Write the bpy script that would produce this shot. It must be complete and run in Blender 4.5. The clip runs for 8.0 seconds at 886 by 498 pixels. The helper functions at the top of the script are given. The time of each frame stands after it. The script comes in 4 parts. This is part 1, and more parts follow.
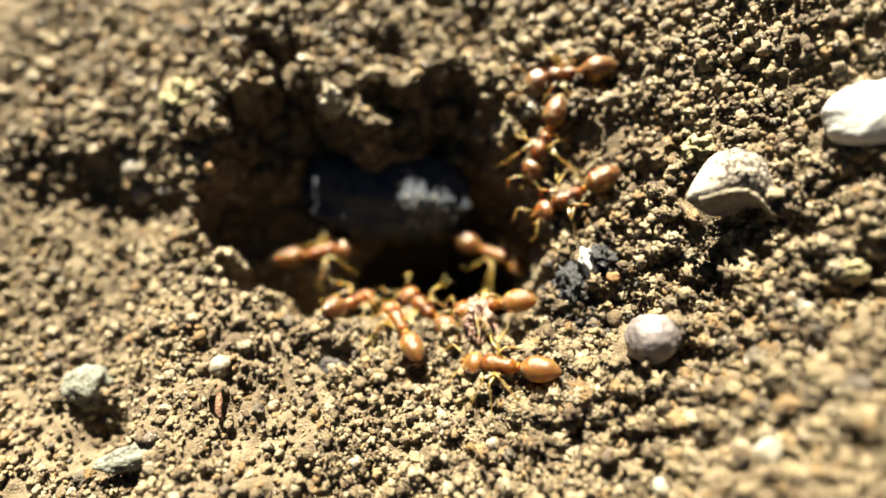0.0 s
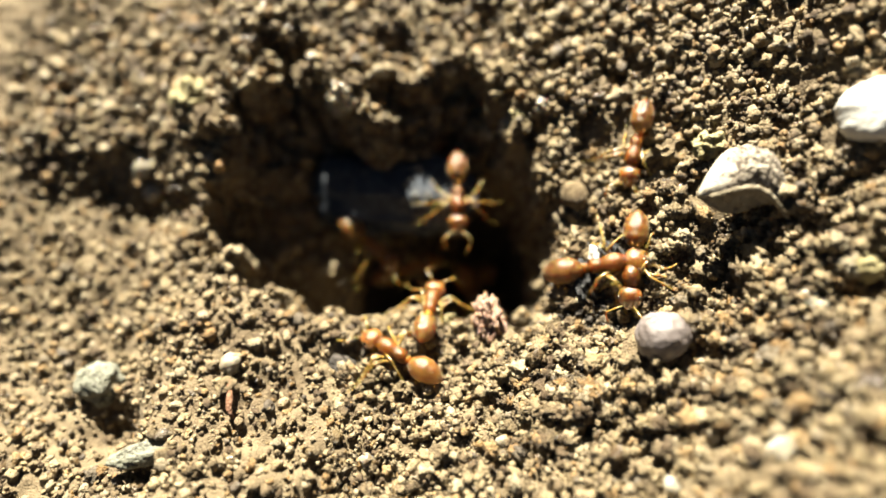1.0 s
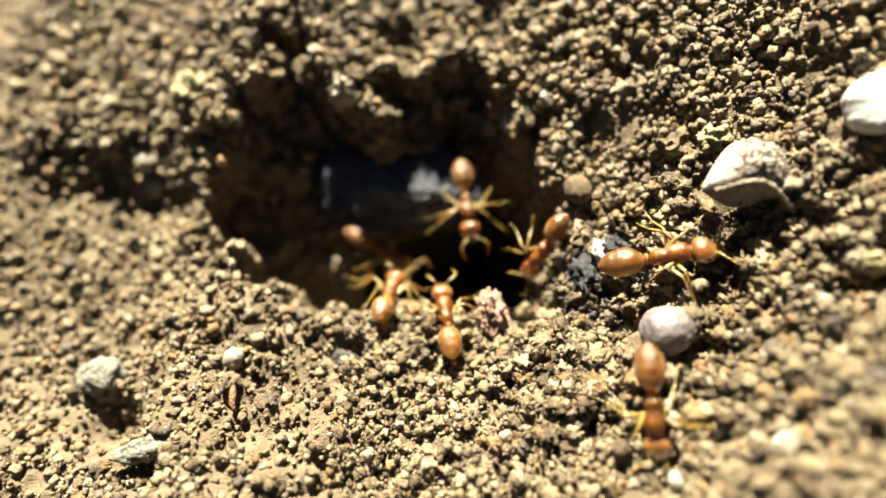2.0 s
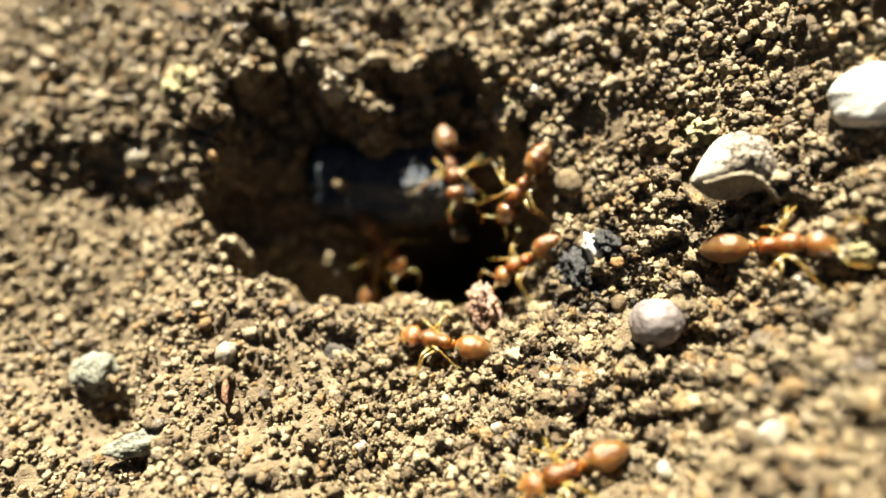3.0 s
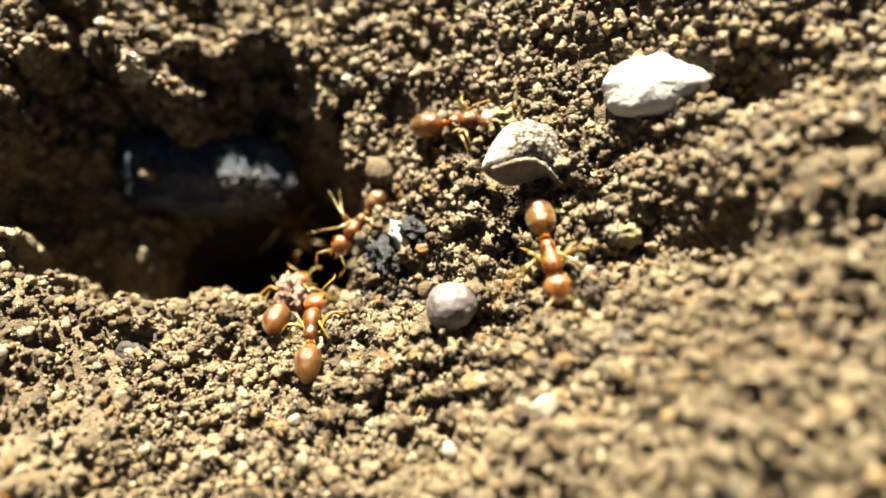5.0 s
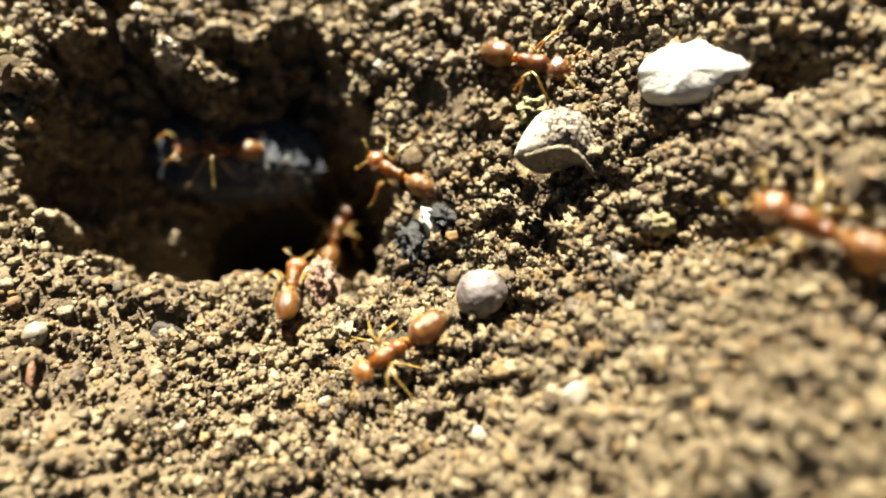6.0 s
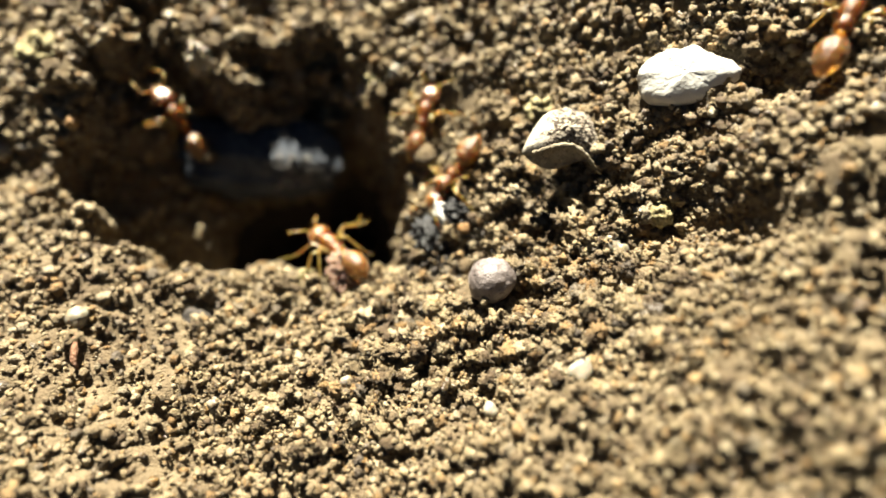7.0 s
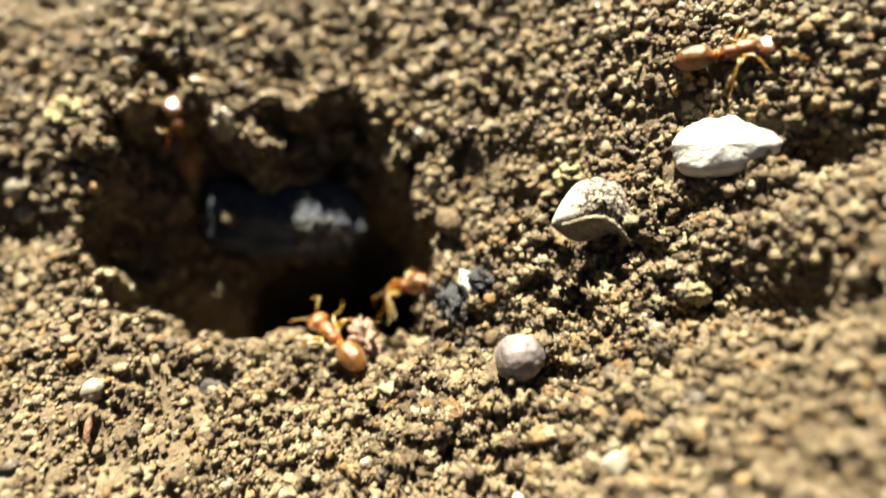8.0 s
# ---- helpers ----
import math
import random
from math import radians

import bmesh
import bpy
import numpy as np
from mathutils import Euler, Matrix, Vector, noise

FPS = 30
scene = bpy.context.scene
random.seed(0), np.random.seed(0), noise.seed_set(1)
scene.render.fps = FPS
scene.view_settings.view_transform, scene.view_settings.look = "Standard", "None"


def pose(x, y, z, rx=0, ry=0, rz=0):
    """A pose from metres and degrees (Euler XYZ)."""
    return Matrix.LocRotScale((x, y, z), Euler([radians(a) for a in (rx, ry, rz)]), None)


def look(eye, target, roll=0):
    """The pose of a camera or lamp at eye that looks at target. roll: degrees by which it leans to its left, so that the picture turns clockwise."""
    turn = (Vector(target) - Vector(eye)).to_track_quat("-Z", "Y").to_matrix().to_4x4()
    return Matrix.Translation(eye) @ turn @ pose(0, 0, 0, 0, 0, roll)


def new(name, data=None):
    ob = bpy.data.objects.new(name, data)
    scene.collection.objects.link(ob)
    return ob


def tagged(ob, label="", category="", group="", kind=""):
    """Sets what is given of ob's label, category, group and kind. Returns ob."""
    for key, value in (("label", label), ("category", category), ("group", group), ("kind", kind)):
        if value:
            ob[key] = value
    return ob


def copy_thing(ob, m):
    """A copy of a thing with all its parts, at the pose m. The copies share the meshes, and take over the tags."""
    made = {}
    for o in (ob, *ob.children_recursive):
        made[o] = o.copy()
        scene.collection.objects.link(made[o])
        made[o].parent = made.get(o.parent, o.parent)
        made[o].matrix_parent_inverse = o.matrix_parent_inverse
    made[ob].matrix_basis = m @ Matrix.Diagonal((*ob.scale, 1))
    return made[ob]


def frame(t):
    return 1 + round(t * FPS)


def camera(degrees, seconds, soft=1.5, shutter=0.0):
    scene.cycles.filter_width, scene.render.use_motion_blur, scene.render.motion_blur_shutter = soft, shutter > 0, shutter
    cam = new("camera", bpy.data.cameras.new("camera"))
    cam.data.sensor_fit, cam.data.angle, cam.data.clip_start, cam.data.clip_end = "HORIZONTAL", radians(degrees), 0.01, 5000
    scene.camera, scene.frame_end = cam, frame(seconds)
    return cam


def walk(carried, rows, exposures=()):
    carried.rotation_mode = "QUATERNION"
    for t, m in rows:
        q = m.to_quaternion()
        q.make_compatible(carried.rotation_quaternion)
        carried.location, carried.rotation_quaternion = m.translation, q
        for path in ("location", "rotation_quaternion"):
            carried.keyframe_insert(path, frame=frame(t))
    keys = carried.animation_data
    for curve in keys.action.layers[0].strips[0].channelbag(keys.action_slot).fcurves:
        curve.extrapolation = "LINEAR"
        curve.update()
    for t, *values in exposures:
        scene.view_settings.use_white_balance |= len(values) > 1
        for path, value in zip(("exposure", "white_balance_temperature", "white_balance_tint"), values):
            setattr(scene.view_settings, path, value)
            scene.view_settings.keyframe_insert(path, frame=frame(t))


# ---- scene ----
MM = 0.001                      # all plans below are in millimetres

# ---- camera: a hand-held close-up lens, about 28 mm from the soil ----
cam = camera(74.0, 8.0, soft=1.6, shutter=0.4)
cam.data.dof.use_dof = True
cam.data.dof.focus_distance = 24.2 * MM
cam.data.dof.aperture_fstop = 16.0
PATH = [
    (0.0, 0.000, -9.597, 26.368, 20.000, -0.000, 0.000),
    (0.5, -0.087, -9.561, 26.344, 19.510, -0.033, -0.082),
    (1.0, -0.076, -9.577, 26.351, 19.737, 0.707, 0.187),
    (1.5, -0.184, -9.522, 26.225, 19.565, 0.894, 0.252),
    (3.0, 0.029, -9.679, 26.348, 18.833, 0.517, -0.190),
    (3.5, 0.250, -9.550, 26.614, 19.787, -1.112, -0.761),
    (4.0, 2.127, -9.970, 27.517, 20.373, -4.170, -2.733),
    (4.5, 4.406, -10.545, 26.980, 19.785, -7.641, -4.140),
    (4.7, 4.406, -10.545, 26.560, 19.785, -7.991, -4.290),
    (5.8, 4.177, -10.316, 25.524, 19.505, -6.214, -2.661),
    (6.0, 3.829, -10.667, 25.997, 18.724, -6.421, -2.628),
    (6.5, 3.290, -11.722, 27.127, 18.345, -6.936, -2.825),
    (7.0, 3.155, -11.775, 27.403, 19.109, -6.239, -2.437),
    (7.5, 2.646, -11.247, 27.391, 19.998, -4.236, -1.259),
    (7.75, 2.760, -10.810, 27.320, 20.600, -4.330, -1.300),
    (8.0, 3.031, -9.784, 27.147, 22.022, -4.534, -1.404),
]
walk(cam, [(t, pose(x * MM, y * MM, z * MM, rx, ry, rz)) for t, x, y, z, rx, ry, rz in PATH],
     exposures=((0.0, 2.88), (4.2, 2.90), (5.8, 2.80), (8.0, 2.77)))

# ---- sky and sun ----
SUN_HEIGHT, SUN_SIDE = 35.0, -12.0      # degrees above the horizon; degrees from +y, minus towards -x
world = bpy.data.worlds.new("world")
scene.world = world
world.use_nodes = True
sky = world.node_tree.nodes.new("ShaderNodeTexSky")
sky.sky_type = "NISHITA"
sky.sun_disc = False
sky.sun_elevation = radians(SUN_HEIGHT)
sky.sun_rotation = radians(SUN_SIDE)
background = world.node_tree.nodes["Background"]
background.inputs["Strength"].default_value = 0.0052
world.node_tree.links.new(sky.outputs["Color"], background.inputs["Color"])
sun = new("sun", bpy.data.lights.new("sun", "SUN"))
sun.data.energy = 5.0
sun.data.angle = radians(0.6)
sun.data.color = (1.0, 0.945, 0.785)
sun.matrix_world = look((math.sin(radians(SUN_SIDE)) * math.cos(radians(SUN_HEIGHT)),
                         math.cos(radians(SUN_SIDE)) * math.cos(radians(SUN_HEIGHT)),
                         math.sin(radians(SUN_HEIGHT))), (0, 0, 0))


# ---- materials ----
def material(name, low, high, scale, rough=0.85, bump=0.3, bump_scale=9000.0, island=0.0, glints=0.0,
             speck=None, speck_scale=4000.0, speck_at=0.62, sub=0.0, sheen=0.0, spec=0.4, by_object=0.0, coat=0.0, tints=(), streak=1.0, sub_scale=0.0004, clear=0.0):
    """A two-scale procedural surface: colour between low and high, specks, grain bump; scale in waves a metre."""
    m = bpy.data.materials.new(name)
    m.use_nodes = True
    tree = m.node_tree
    n, link = tree.nodes, tree.links
    bsdf = n["Principled BSDF"]
    place = n.new("ShaderNodeTexCoord")
    coarse = n.new("ShaderNodeTexNoise")
    coarse.inputs["Scale"].default_value = scale
    coarse.inputs["Detail"].default_value = 6
    link.new(place.outputs["Object"], coarse.inputs["Vector"])
    ramp = n.new("ShaderNodeMapRange")
    ramp.inputs["From Min"].default_value, ramp.inputs["From Max"].default_value = 0.32, 0.68
    link.new(coarse.outputs["Fac"], ramp.inputs["Value"])
    fac = ramp.outputs["Result"]
    rnd = None
    if island:
        geo = n.new("ShaderNodeNewGeometry")
        rnd = geo.outputs["Random Per Island"]
    if by_object:
        info = n.new("ShaderNodeObjectInfo")
        rnd = info.outputs["Random"]
    if rnd is not None:
        add = n.new("ShaderNodeMath")
        add.operation = "MULTIPLY_ADD"
        add.inputs[1].default_value = island or by_object
        link.new(rnd, add.inputs[0])
        link.new(fac, add.inputs[2])
        sub_half = n.new("ShaderNodeMath")
        sub_half.operation = "SUBTRACT"
        sub_half.use_clamp = True
        sub_half.inputs[1].default_value = (island or by_object) * 0.5
        link.new(add.outputs[0], sub_half.inputs[0])
        fac = sub_half.outputs[0]
    mix = n.new("ShaderNodeMix")
    mix.data_type = "RGBA"
    mix.inputs["A"].default_value = (*low, 1)
    mix.inputs["B"].default_value = (*high, 1)
    link.new(fac, mix.inputs["Factor"])
    colour = mix.outputs["Result"]
    for k, (tint, share) in enumerate(tints):          # some grains are of another stone
        spin = n.new("ShaderNodeMath")
        spin.operation = "MULTIPLY"
        spin.inputs[1].default_value = 91.0 + 57.0 * k
        link.new(rnd, spin.inputs[0])
        part_of = n.new("ShaderNodeMath")
        part_of.operation = "FRACT"
        link.new(spin.outputs[0], part_of.inputs[0])
        less = n.new("ShaderNodeMath")
        less.operation = "LESS_THAN"
        less.inputs[1].default_value = share
        link.new(part_of.outputs[0], less.inputs[0])
        dye = n.new("ShaderNodeMix")
        dye.data_type = "RGBA"
        dye.inputs["B"].default_value = (*tint, 1)
        weak = n.new("ShaderNodeMath")
        weak.operation = "MULTIPLY"
        weak.inputs[1].default_value = 0.5
        link.new(less.outputs[0], weak.inputs[0])
        link.new(weak.outputs[0], dye.inputs["Factor"])
        link.new(colour, dye.inputs["A"])
        colour = dye.outputs["Result"]
    if speck is not None:
        fine = n.new("ShaderNodeTexNoise")
        fine.inputs["Scale"].default_value = speck_scale
        fine.inputs["Detail"].default_value = 3
        drawn = n.new("ShaderNodeMapping")             # streak below 1 draws the specks out along x
        drawn.inputs["Scale"].default_value = (streak, 1, 1)
        link.new(place.outputs["Object"], drawn.inputs["Vector"])
        link.new(drawn.outputs["Vector"], fine.inputs["Vector"])
        cut = n.new("ShaderNodeMapRange")
        cut.inputs["From Min"].default_value, cut.inputs["From Max"].default_value = speck_at, speck_at + 0.06
        link.new(fine.outputs["Fac"], cut.inputs["Value"])
        over = n.new("ShaderNodeMix")
        over.data_type = "RGBA"
        over.inputs["B"].default_value = (*speck, 1)
        link.new(colour, over.inputs["A"])
        link.new(cut.outputs["Result"], over.inputs["Factor"])
        colour = over.outputs["Result"]
    link.new(colour, bsdf.inputs["Base Color"])
    bsdf.inputs["Roughness"].default_value = rough
    bsdf.inputs["Specular IOR Level"].default_value = spec
    if glints and rnd is not None:                     # a share of the grains are clean, glossy quartz
        wave = n.new("ShaderNodeMath")
        wave.operation = "FRACT"
        times = n.new("ShaderNodeMath")
        times.operation = "MULTIPLY"
        times.inputs[1].default_value = 37.0
        link.new(rnd, times.inputs[0])
        link.new(times.outputs[0], wave.inputs[0])
        share = n.new("ShaderNodeMapRange")
        share.inputs["From Min"].default_value, share.inputs["From Max"].default_value = glints, glints + 0.05
        share.inputs["To Min"].default_value, share.inputs["To Max"].default_value = 0.28, rough
        link.new(wave.outputs[0], share.inputs["Value"])
        link.new(share.outputs["Result"], bsdf.inputs["Roughness"])
    if bump:
        grain = n.new("ShaderNodeTexNoise")
        grain.inputs["Scale"].default_value = bump_scale
        grain.inputs["Detail"].default_value = 5
        link.new(place.outputs["Object"], grain.inputs["Vector"])
        relief = n.new("ShaderNodeBump")
        relief.inputs["Strength"].default_value = bump
        relief.inputs["Distance"].default_value = 0.00018
        link.new(grain.outputs["Fac"], relief.inputs["Height"])
        link.new(relief.outputs["Normal"], bsdf.inputs["Normal"])
    if sub:
        bsdf.inputs["Subsurface Weight"].default_value = sub
        bsdf.inputs["Subsurface Radius"].default_value = (1.0, 0.46, 0.12)
        bsdf.inputs["Subsurface Scale"].default_value = sub_scale
    if clear:                                          # light shines through
        bsdf.inputs["Transmission Weight"].default_value = clear
        bsdf.inputs["IOR"].default_value = 1.4
    if sheen:
        bsdf.inputs["Sheen Weight"].default_value = sheen
        bsdf.inputs["Sheen Roughness"].default_value = 0.4
        bsdf.inputs["Sheen Tint"].default_value = (1.0, 0.9, 0.72, 1)
    if coat:
        bsdf.inputs["Coat Weight"].default_value = coat
        bsdf.inputs["Coat Roughness"].default_value = 0.32
    return m


SOIL = material("dry_soil", (0.080, 0.055, 0.029), (0.165, 0.124, 0.070), 500, 0.95, 1.0, 11000, speck=(0.192, 0.151, 0.090), speck_scale=11000)
# the same soil, darkened to stand in for the shade down the shaft
SHAFT_SHADE = material("shaded_shaft_soil", (0.012, 0.008, 0.005), (0.036, 0.025, 0.015), 900, 0.9, 1.0, 9000)
GRAIN = material("soil_grain", (0.058, 0.035, 0.0138), (0.234, 0.1765, 0.094), 900, 0.80, 0.9, 14000, island=1.15, tints=(((0.234, 0.131, 0.040), 0.13), ((0.083, 0.073, 0.062), 0.07), ((0.340, 0.280, 0.178), 0.15)), glints=0.16, speck=(0.051, 0.029, 0.0125), speck_scale=11000, speck_at=0.61, spec=0.45)
CLOD = material("soil_clod", (0.080, 0.052, 0.023), (0.215, 0.160, 0.083), 1300, 0.85, 1.0, 13000, by_object=0.7, speck=(0.055, 0.034, 0.016), speck_scale=11000, speck_at=0.6, spec=0.4)
PEBBLE = material("lilac_pebble", (0.085, 0.068, 0.062), (0.180, 0.153, 0.143), 1500, 0.50, 0.35, 9000, speck=(0.045, 0.032, 0.026), speck_scale=6000, speck_at=0.60, spec=0.5)
SHELL = material("chalky_shell", (0.150, 0.120, 0.086), (0.275, 0.238, 0.180), 900, 0.85, 1.0, 7000, speck=(0.045, 0.031, 0.022), speck_scale=7500, speck_at=0.49)
SHELL_CLEAN = material("clean_shell", (0.251, 0.218, 0.164), (0.360, 0.328, 0.267), 1500, 0.6, 0.4, 6000)
SHELL_RIM = material("cream_shell_rim", (0.130, 0.102, 0.060), (0.225, 0.190, 0.128), 1600, 0.75, 0.8, 6000, speck=(0.085, 0.062, 0.036), speck_scale=7000, speck_at=0.6)
CHALK = material("white_stone", (0.360, 0.344, 0.306), (0.437, 0.426, 0.398), 500, 0.55, 0.35, 5000, speck=(0.142, 0.120, 0.093), speck_scale=5200, speck_at=0.66)
SLATE = material("slate_rock", (0.016, 0.021, 0.030), (0.052, 0.057, 0.066), 900, 0.7, 1.0, 4000, speck=(0.130, 0.126, 0.122), speck_scale=5200, speck_at=0.62, spec=0.25)
CHAR = material("charred_flake", (0.007, 0.007, 0.007), (0.035, 0.033, 0.032), 2500, 0.6, 1.0, 12000, speck=(0.230, 0.226, 0.220), speck_scale=9500, speck_at=0.65)
QUARTZ = material("pale_quartz", (0.158, 0.134, 0.095), (0.244, 0.220, 0.173), 900, 0.3, 0.2, 8000, by_object=0.5, sub=0.25)
YELLOW = material("yellow_crumb", (0.165, 0.134, 0.055), (0.244, 0.209, 0.106), 1500, 0.8, 0.9, 7000)
AMBER_GRAIN = material("ochre_grain", (0.165, 0.078, 0.020), (0.236, 0.141, 0.051), 1500, 0.6, 0.6, 9000)
PINK = material("pink_flake", (0.175, 0.100, 0.068), (0.260, 0.165, 0.115), 1600, 0.7, 0.8, 9000, sub=0.2, speck=(0.100, 0.062, 0.040), speck_scale=7000, speck_at=0.58)
GREENISH = material("grey_green_stone", (0.085, 0.084, 0.060), (0.160, 0.156, 0.116), 900, 0.7, 0.8, 6000, speck=(0.050, 0.046, 0.032), speck_scale=4000, speck_at=0.54)
ROOT = material("root_bark", (0.090, 0.040, 0.018), (0.190, 0.090, 0.045), 2500, 0.7, 0.8, 9000)
ANT_BODY = material("ant_cuticle", (0.110, 0.036, 0.003), (0.290, 0.125, 0.018), 1500, 0.32, 0.3, 16000, by_object=0.3, sub=0.9, sub_scale=0.0013, spec=0.6, clear=0.45)
ANT_GASTER = material("ant_gaster", (0.110, 0.040, 0.005), (0.300, 0.145, 0.026), 1500, 0.30, 0.3, 20000, by_object=0.5, sub=0.9, sub_scale=0.0012, sheen=0.1, spec=0.8, clear=0.55, speck=(0.220, 0.150, 0.065), speck_scale=14000, speck_at=0.60, streak=0.2)
ANT_LIMB = material("ant_limb", (0.110, 0.064, 0.010), (0.235, 0.168, 0.042), 2500, 0.3, 0.1, 16000, by_object=0.2, sub=0.4, spec=0.8)
FROST = material("mineral_frost", (0.045, 0.042, 0.038), (0.220, 0.208, 0.190), 3000, 0.8, 0.8, 9000, island=1.0, spec=0.2)
CINDER = material("cindery_soil", (0.016, 0.013, 0.010), (0.055, 0.045, 0.036), 1800, 0.95, 1.0, 7000)
ANT_EYE = material("ant_eye", (0.006, 0.004, 0.003), (0.016, 0.011, 0.008), 3000, 0.2, 0.1, 30000)

# ---- relief of the place, in millimetres ----
def hashed(i, j, seed):
    a = np.sin(i * 127.1 + j * 311.7 + seed * 74.7) * 43758.5453
    return a - np.floor(a)


def waves(x, y, size, seed):
    """Smooth value noise, -1 to 1, with lumps of that size."""
    u, v = x / size, y / size
    i, j = np.floor(u), np.floor(v)
    f, g = u - i, v - j
    f, g = f * f * (3 - 2 * f), g * g * (3 - 2 * g)
    top = hashed(i, j, seed) * (1 - f) + hashed(i + 1, j, seed) * f
    low = hashed(i, j + 1, seed) * (1 - f) + hashed(i + 1, j + 1, seed) * f
    return 2 * (top * (1 - g) + low * g) - 1


def held(v, reach, slack):
    """v as it is up to reach, then levelling off."""
    a = np.abs(v)
    return np.sign(v) * np.where(a < reach, a, reach + slack * np.tanh((a - reach) / slack))


def near(x, y):
    """1 round the nest, 0 far out, where the sheet is too coarse for lumps."""
    return np.clip((60 - np.hypot(x, y)) / 25, 0, 1)


# the crater's rim round (-1.5, 0): degrees and radius
RIM = ((0, 6.2), (24, 6.9), (46, 7.6), (65, 8.0), (79, 9.2), (96, 8.9), (109, 9.6), (117, 12.4), (128, 12.0), (137, 12.6), (146, 11.6), (155, 11.2),
       (165, 11.2), (173, 11.2), (181, 10.1), (190, 8.6), (202, 7.4), (215, 5.8), (229, 4.7), (242, 3.7), (258, 3.4), (272, 3.5), (287, 3.9), (300, 4.3), (310, 5.0), (315, 6.4), (323, 7.6), (330, 7.3), (340, 7.0), (351, 6.6))
# how its walls fall, by degrees: depth of the broken edge, then millimetres down for each inwards, and the depth of the floor
WALLS = ((0, 1.0, 2.2, 12.0), (40, 1.2, 2.0, 11.0), (70, 1.6, 1.2, 8.0), (95, 0.9, 0.86, 7.4), (118, 1.6, 0.82, 6.8), (150, 1.7, 0.84, 5.3),
         (175, 1.5, 1.60, 5.3), (190, 1.5, 2.2, 7.2), (205, 1.3, 3.2, 9.5), (235, 0.8, 2.4, 11.5), (300, 0.8, 2.4, 12.0), (320, 1.3, 5.0, 12.0), (345, 1.2, 4.0, 12.0))

# small hollows in the soil: x, y, radius, depth
HOLLOWS = ((6.9, -4.0, 0.9, 1.2), (9.6, -6.0, 0.7, 0.7), (-14.9, -8.3, 1.0, 1.7), (5.1, -8.9, 0.5, 0.8), (-5.0, -5.2, 0.6, 0.8),
           (19.0, 1.2, 1.2, 2.0), (15.7, -3.3, 1.1, 1.7), (14.2, -4.1, 0.9, 1.1), (17.0, -4.3, 1.0, 1.6), (13.0, -5.9, 0.7, 0.8), (13.9, -1.2, 0.8, 0.8), (-14.2, 2.6, 1.3, 1.3), (-16.4, 3.0, 1.3, 1.3), (-18.6, 4.0, 1.2, 0.9), (-12.6, -10.3, 0.9, 0.9), (1.6, 10.6, 0.7, 1.3), (-2.6, 9.4, 1.0, 0.9), (-2.9, 10.8, 1.0, 0.7), (1.8, 12.0, 0.8, 1.3), (7.6, 7.4, 1.0, 1.0), (11.2, -0.9, 1.0, 0.5))


def ground(x, y):
    """Height of the bare soil: a shallow bowl with the nest's crater in it."""
    x, y = np.asarray(x, float), np.asarray(y, float)
    a, b = held(x, np.where(x < 0, 8.0, 16.0 - 5.0 * np.clip(-(y + 3) / 10, 0, 1)), np.where(x < 0, 3.0, 4.0)), held(y, np.where(y > 0, 4.6, 8.5), np.where(y > 0, 2.2, 4.0))
    z = -0.146 + 0.155 * a + 0.032 * b + 0.021 * (a * a + b * b)
    angle = np.degrees(np.arctan2(y, x + 1.5)) % 360
    edge = np.interp(angle, [p[0] for p in RIM], [p[1] for p in RIM], period=360) * (1 + 0.11 * waves(x, y, 1.7, 3) + 0.09 * waves(x, y, 0.8, 8) + 0.06 * waves(x, y, 0.42, 12))
    lip, fall, floor = (np.interp(angle, [p[0] for p in WALLS], [p[n] for p in WALLS], period=360) for n in (1, 2, 3))
    inside = np.clip(edge - np.hypot(x + 1.5, y), 0, 20)
    k = np.clip(inside / 0.8, 0, 1)
    down = lip * k * k * (3 - 2 * k) + fall * inside * k
    z = z - np.where(down > floor - 1.5, floor - 1.5 * np.exp(-np.maximum(down - floor + 1.5, 0) / 1.5), down)
    spur = np.clip((x + 6.4) / 2.4, 0, 1)                                                  # a spur of firm soil in the back wall
    away = np.hypot(x - (-6.4 + 2.4 * spur), y - (9.4 - 2.7 * spur)) / (1.25 + 0.35 * waves(x, y, 0.9, 31))
    z = np.maximum(z, 1.7 - 1.0 * spur - 2.0 * away ** 2)
    z = np.maximum(z, 0.2 - 1.9 * ((x - 1.55) ** 2 / 0.8 + (y + 4.0) ** 2 / 1.4))            # a knob of soil in the near lip
    ledge = np.clip(1.3 - ((x + 3.6) / 4.6) ** 2 - ((y - 6.3) / 2.0) ** 2, 0, 1)          # holds the slate rock
    z = np.maximum(z, -5.0 * ledge - 18 * (1 - ledge))
    e = np.clip(1.5 - np.minimum(((x + 0.1) / 4.6) ** 2 + ((y - 0.5) / 2.6) ** 2, ((x - 2.1) / 1.9) ** 2 + ((y - 1.8) / 2.9) ** 2), 0, 1)
    z = z - 16.0 * e * e * (3 - 2 * e)
    k = np.clip((-9.8 - x) / 7, 0, 1)
    z = z - 2.8 * k * k * (3 - 2 * k)                                                      # the soil falls away on that side
    for cx, cy, r, deep in HOLLOWS:
        z = z - deep * np.exp(-((x - cx) ** 2 + (y - cy) ** 2) / (r * r))
    return z + 0.30 * waves(x, y, 3.1, 1) * near(x, y)


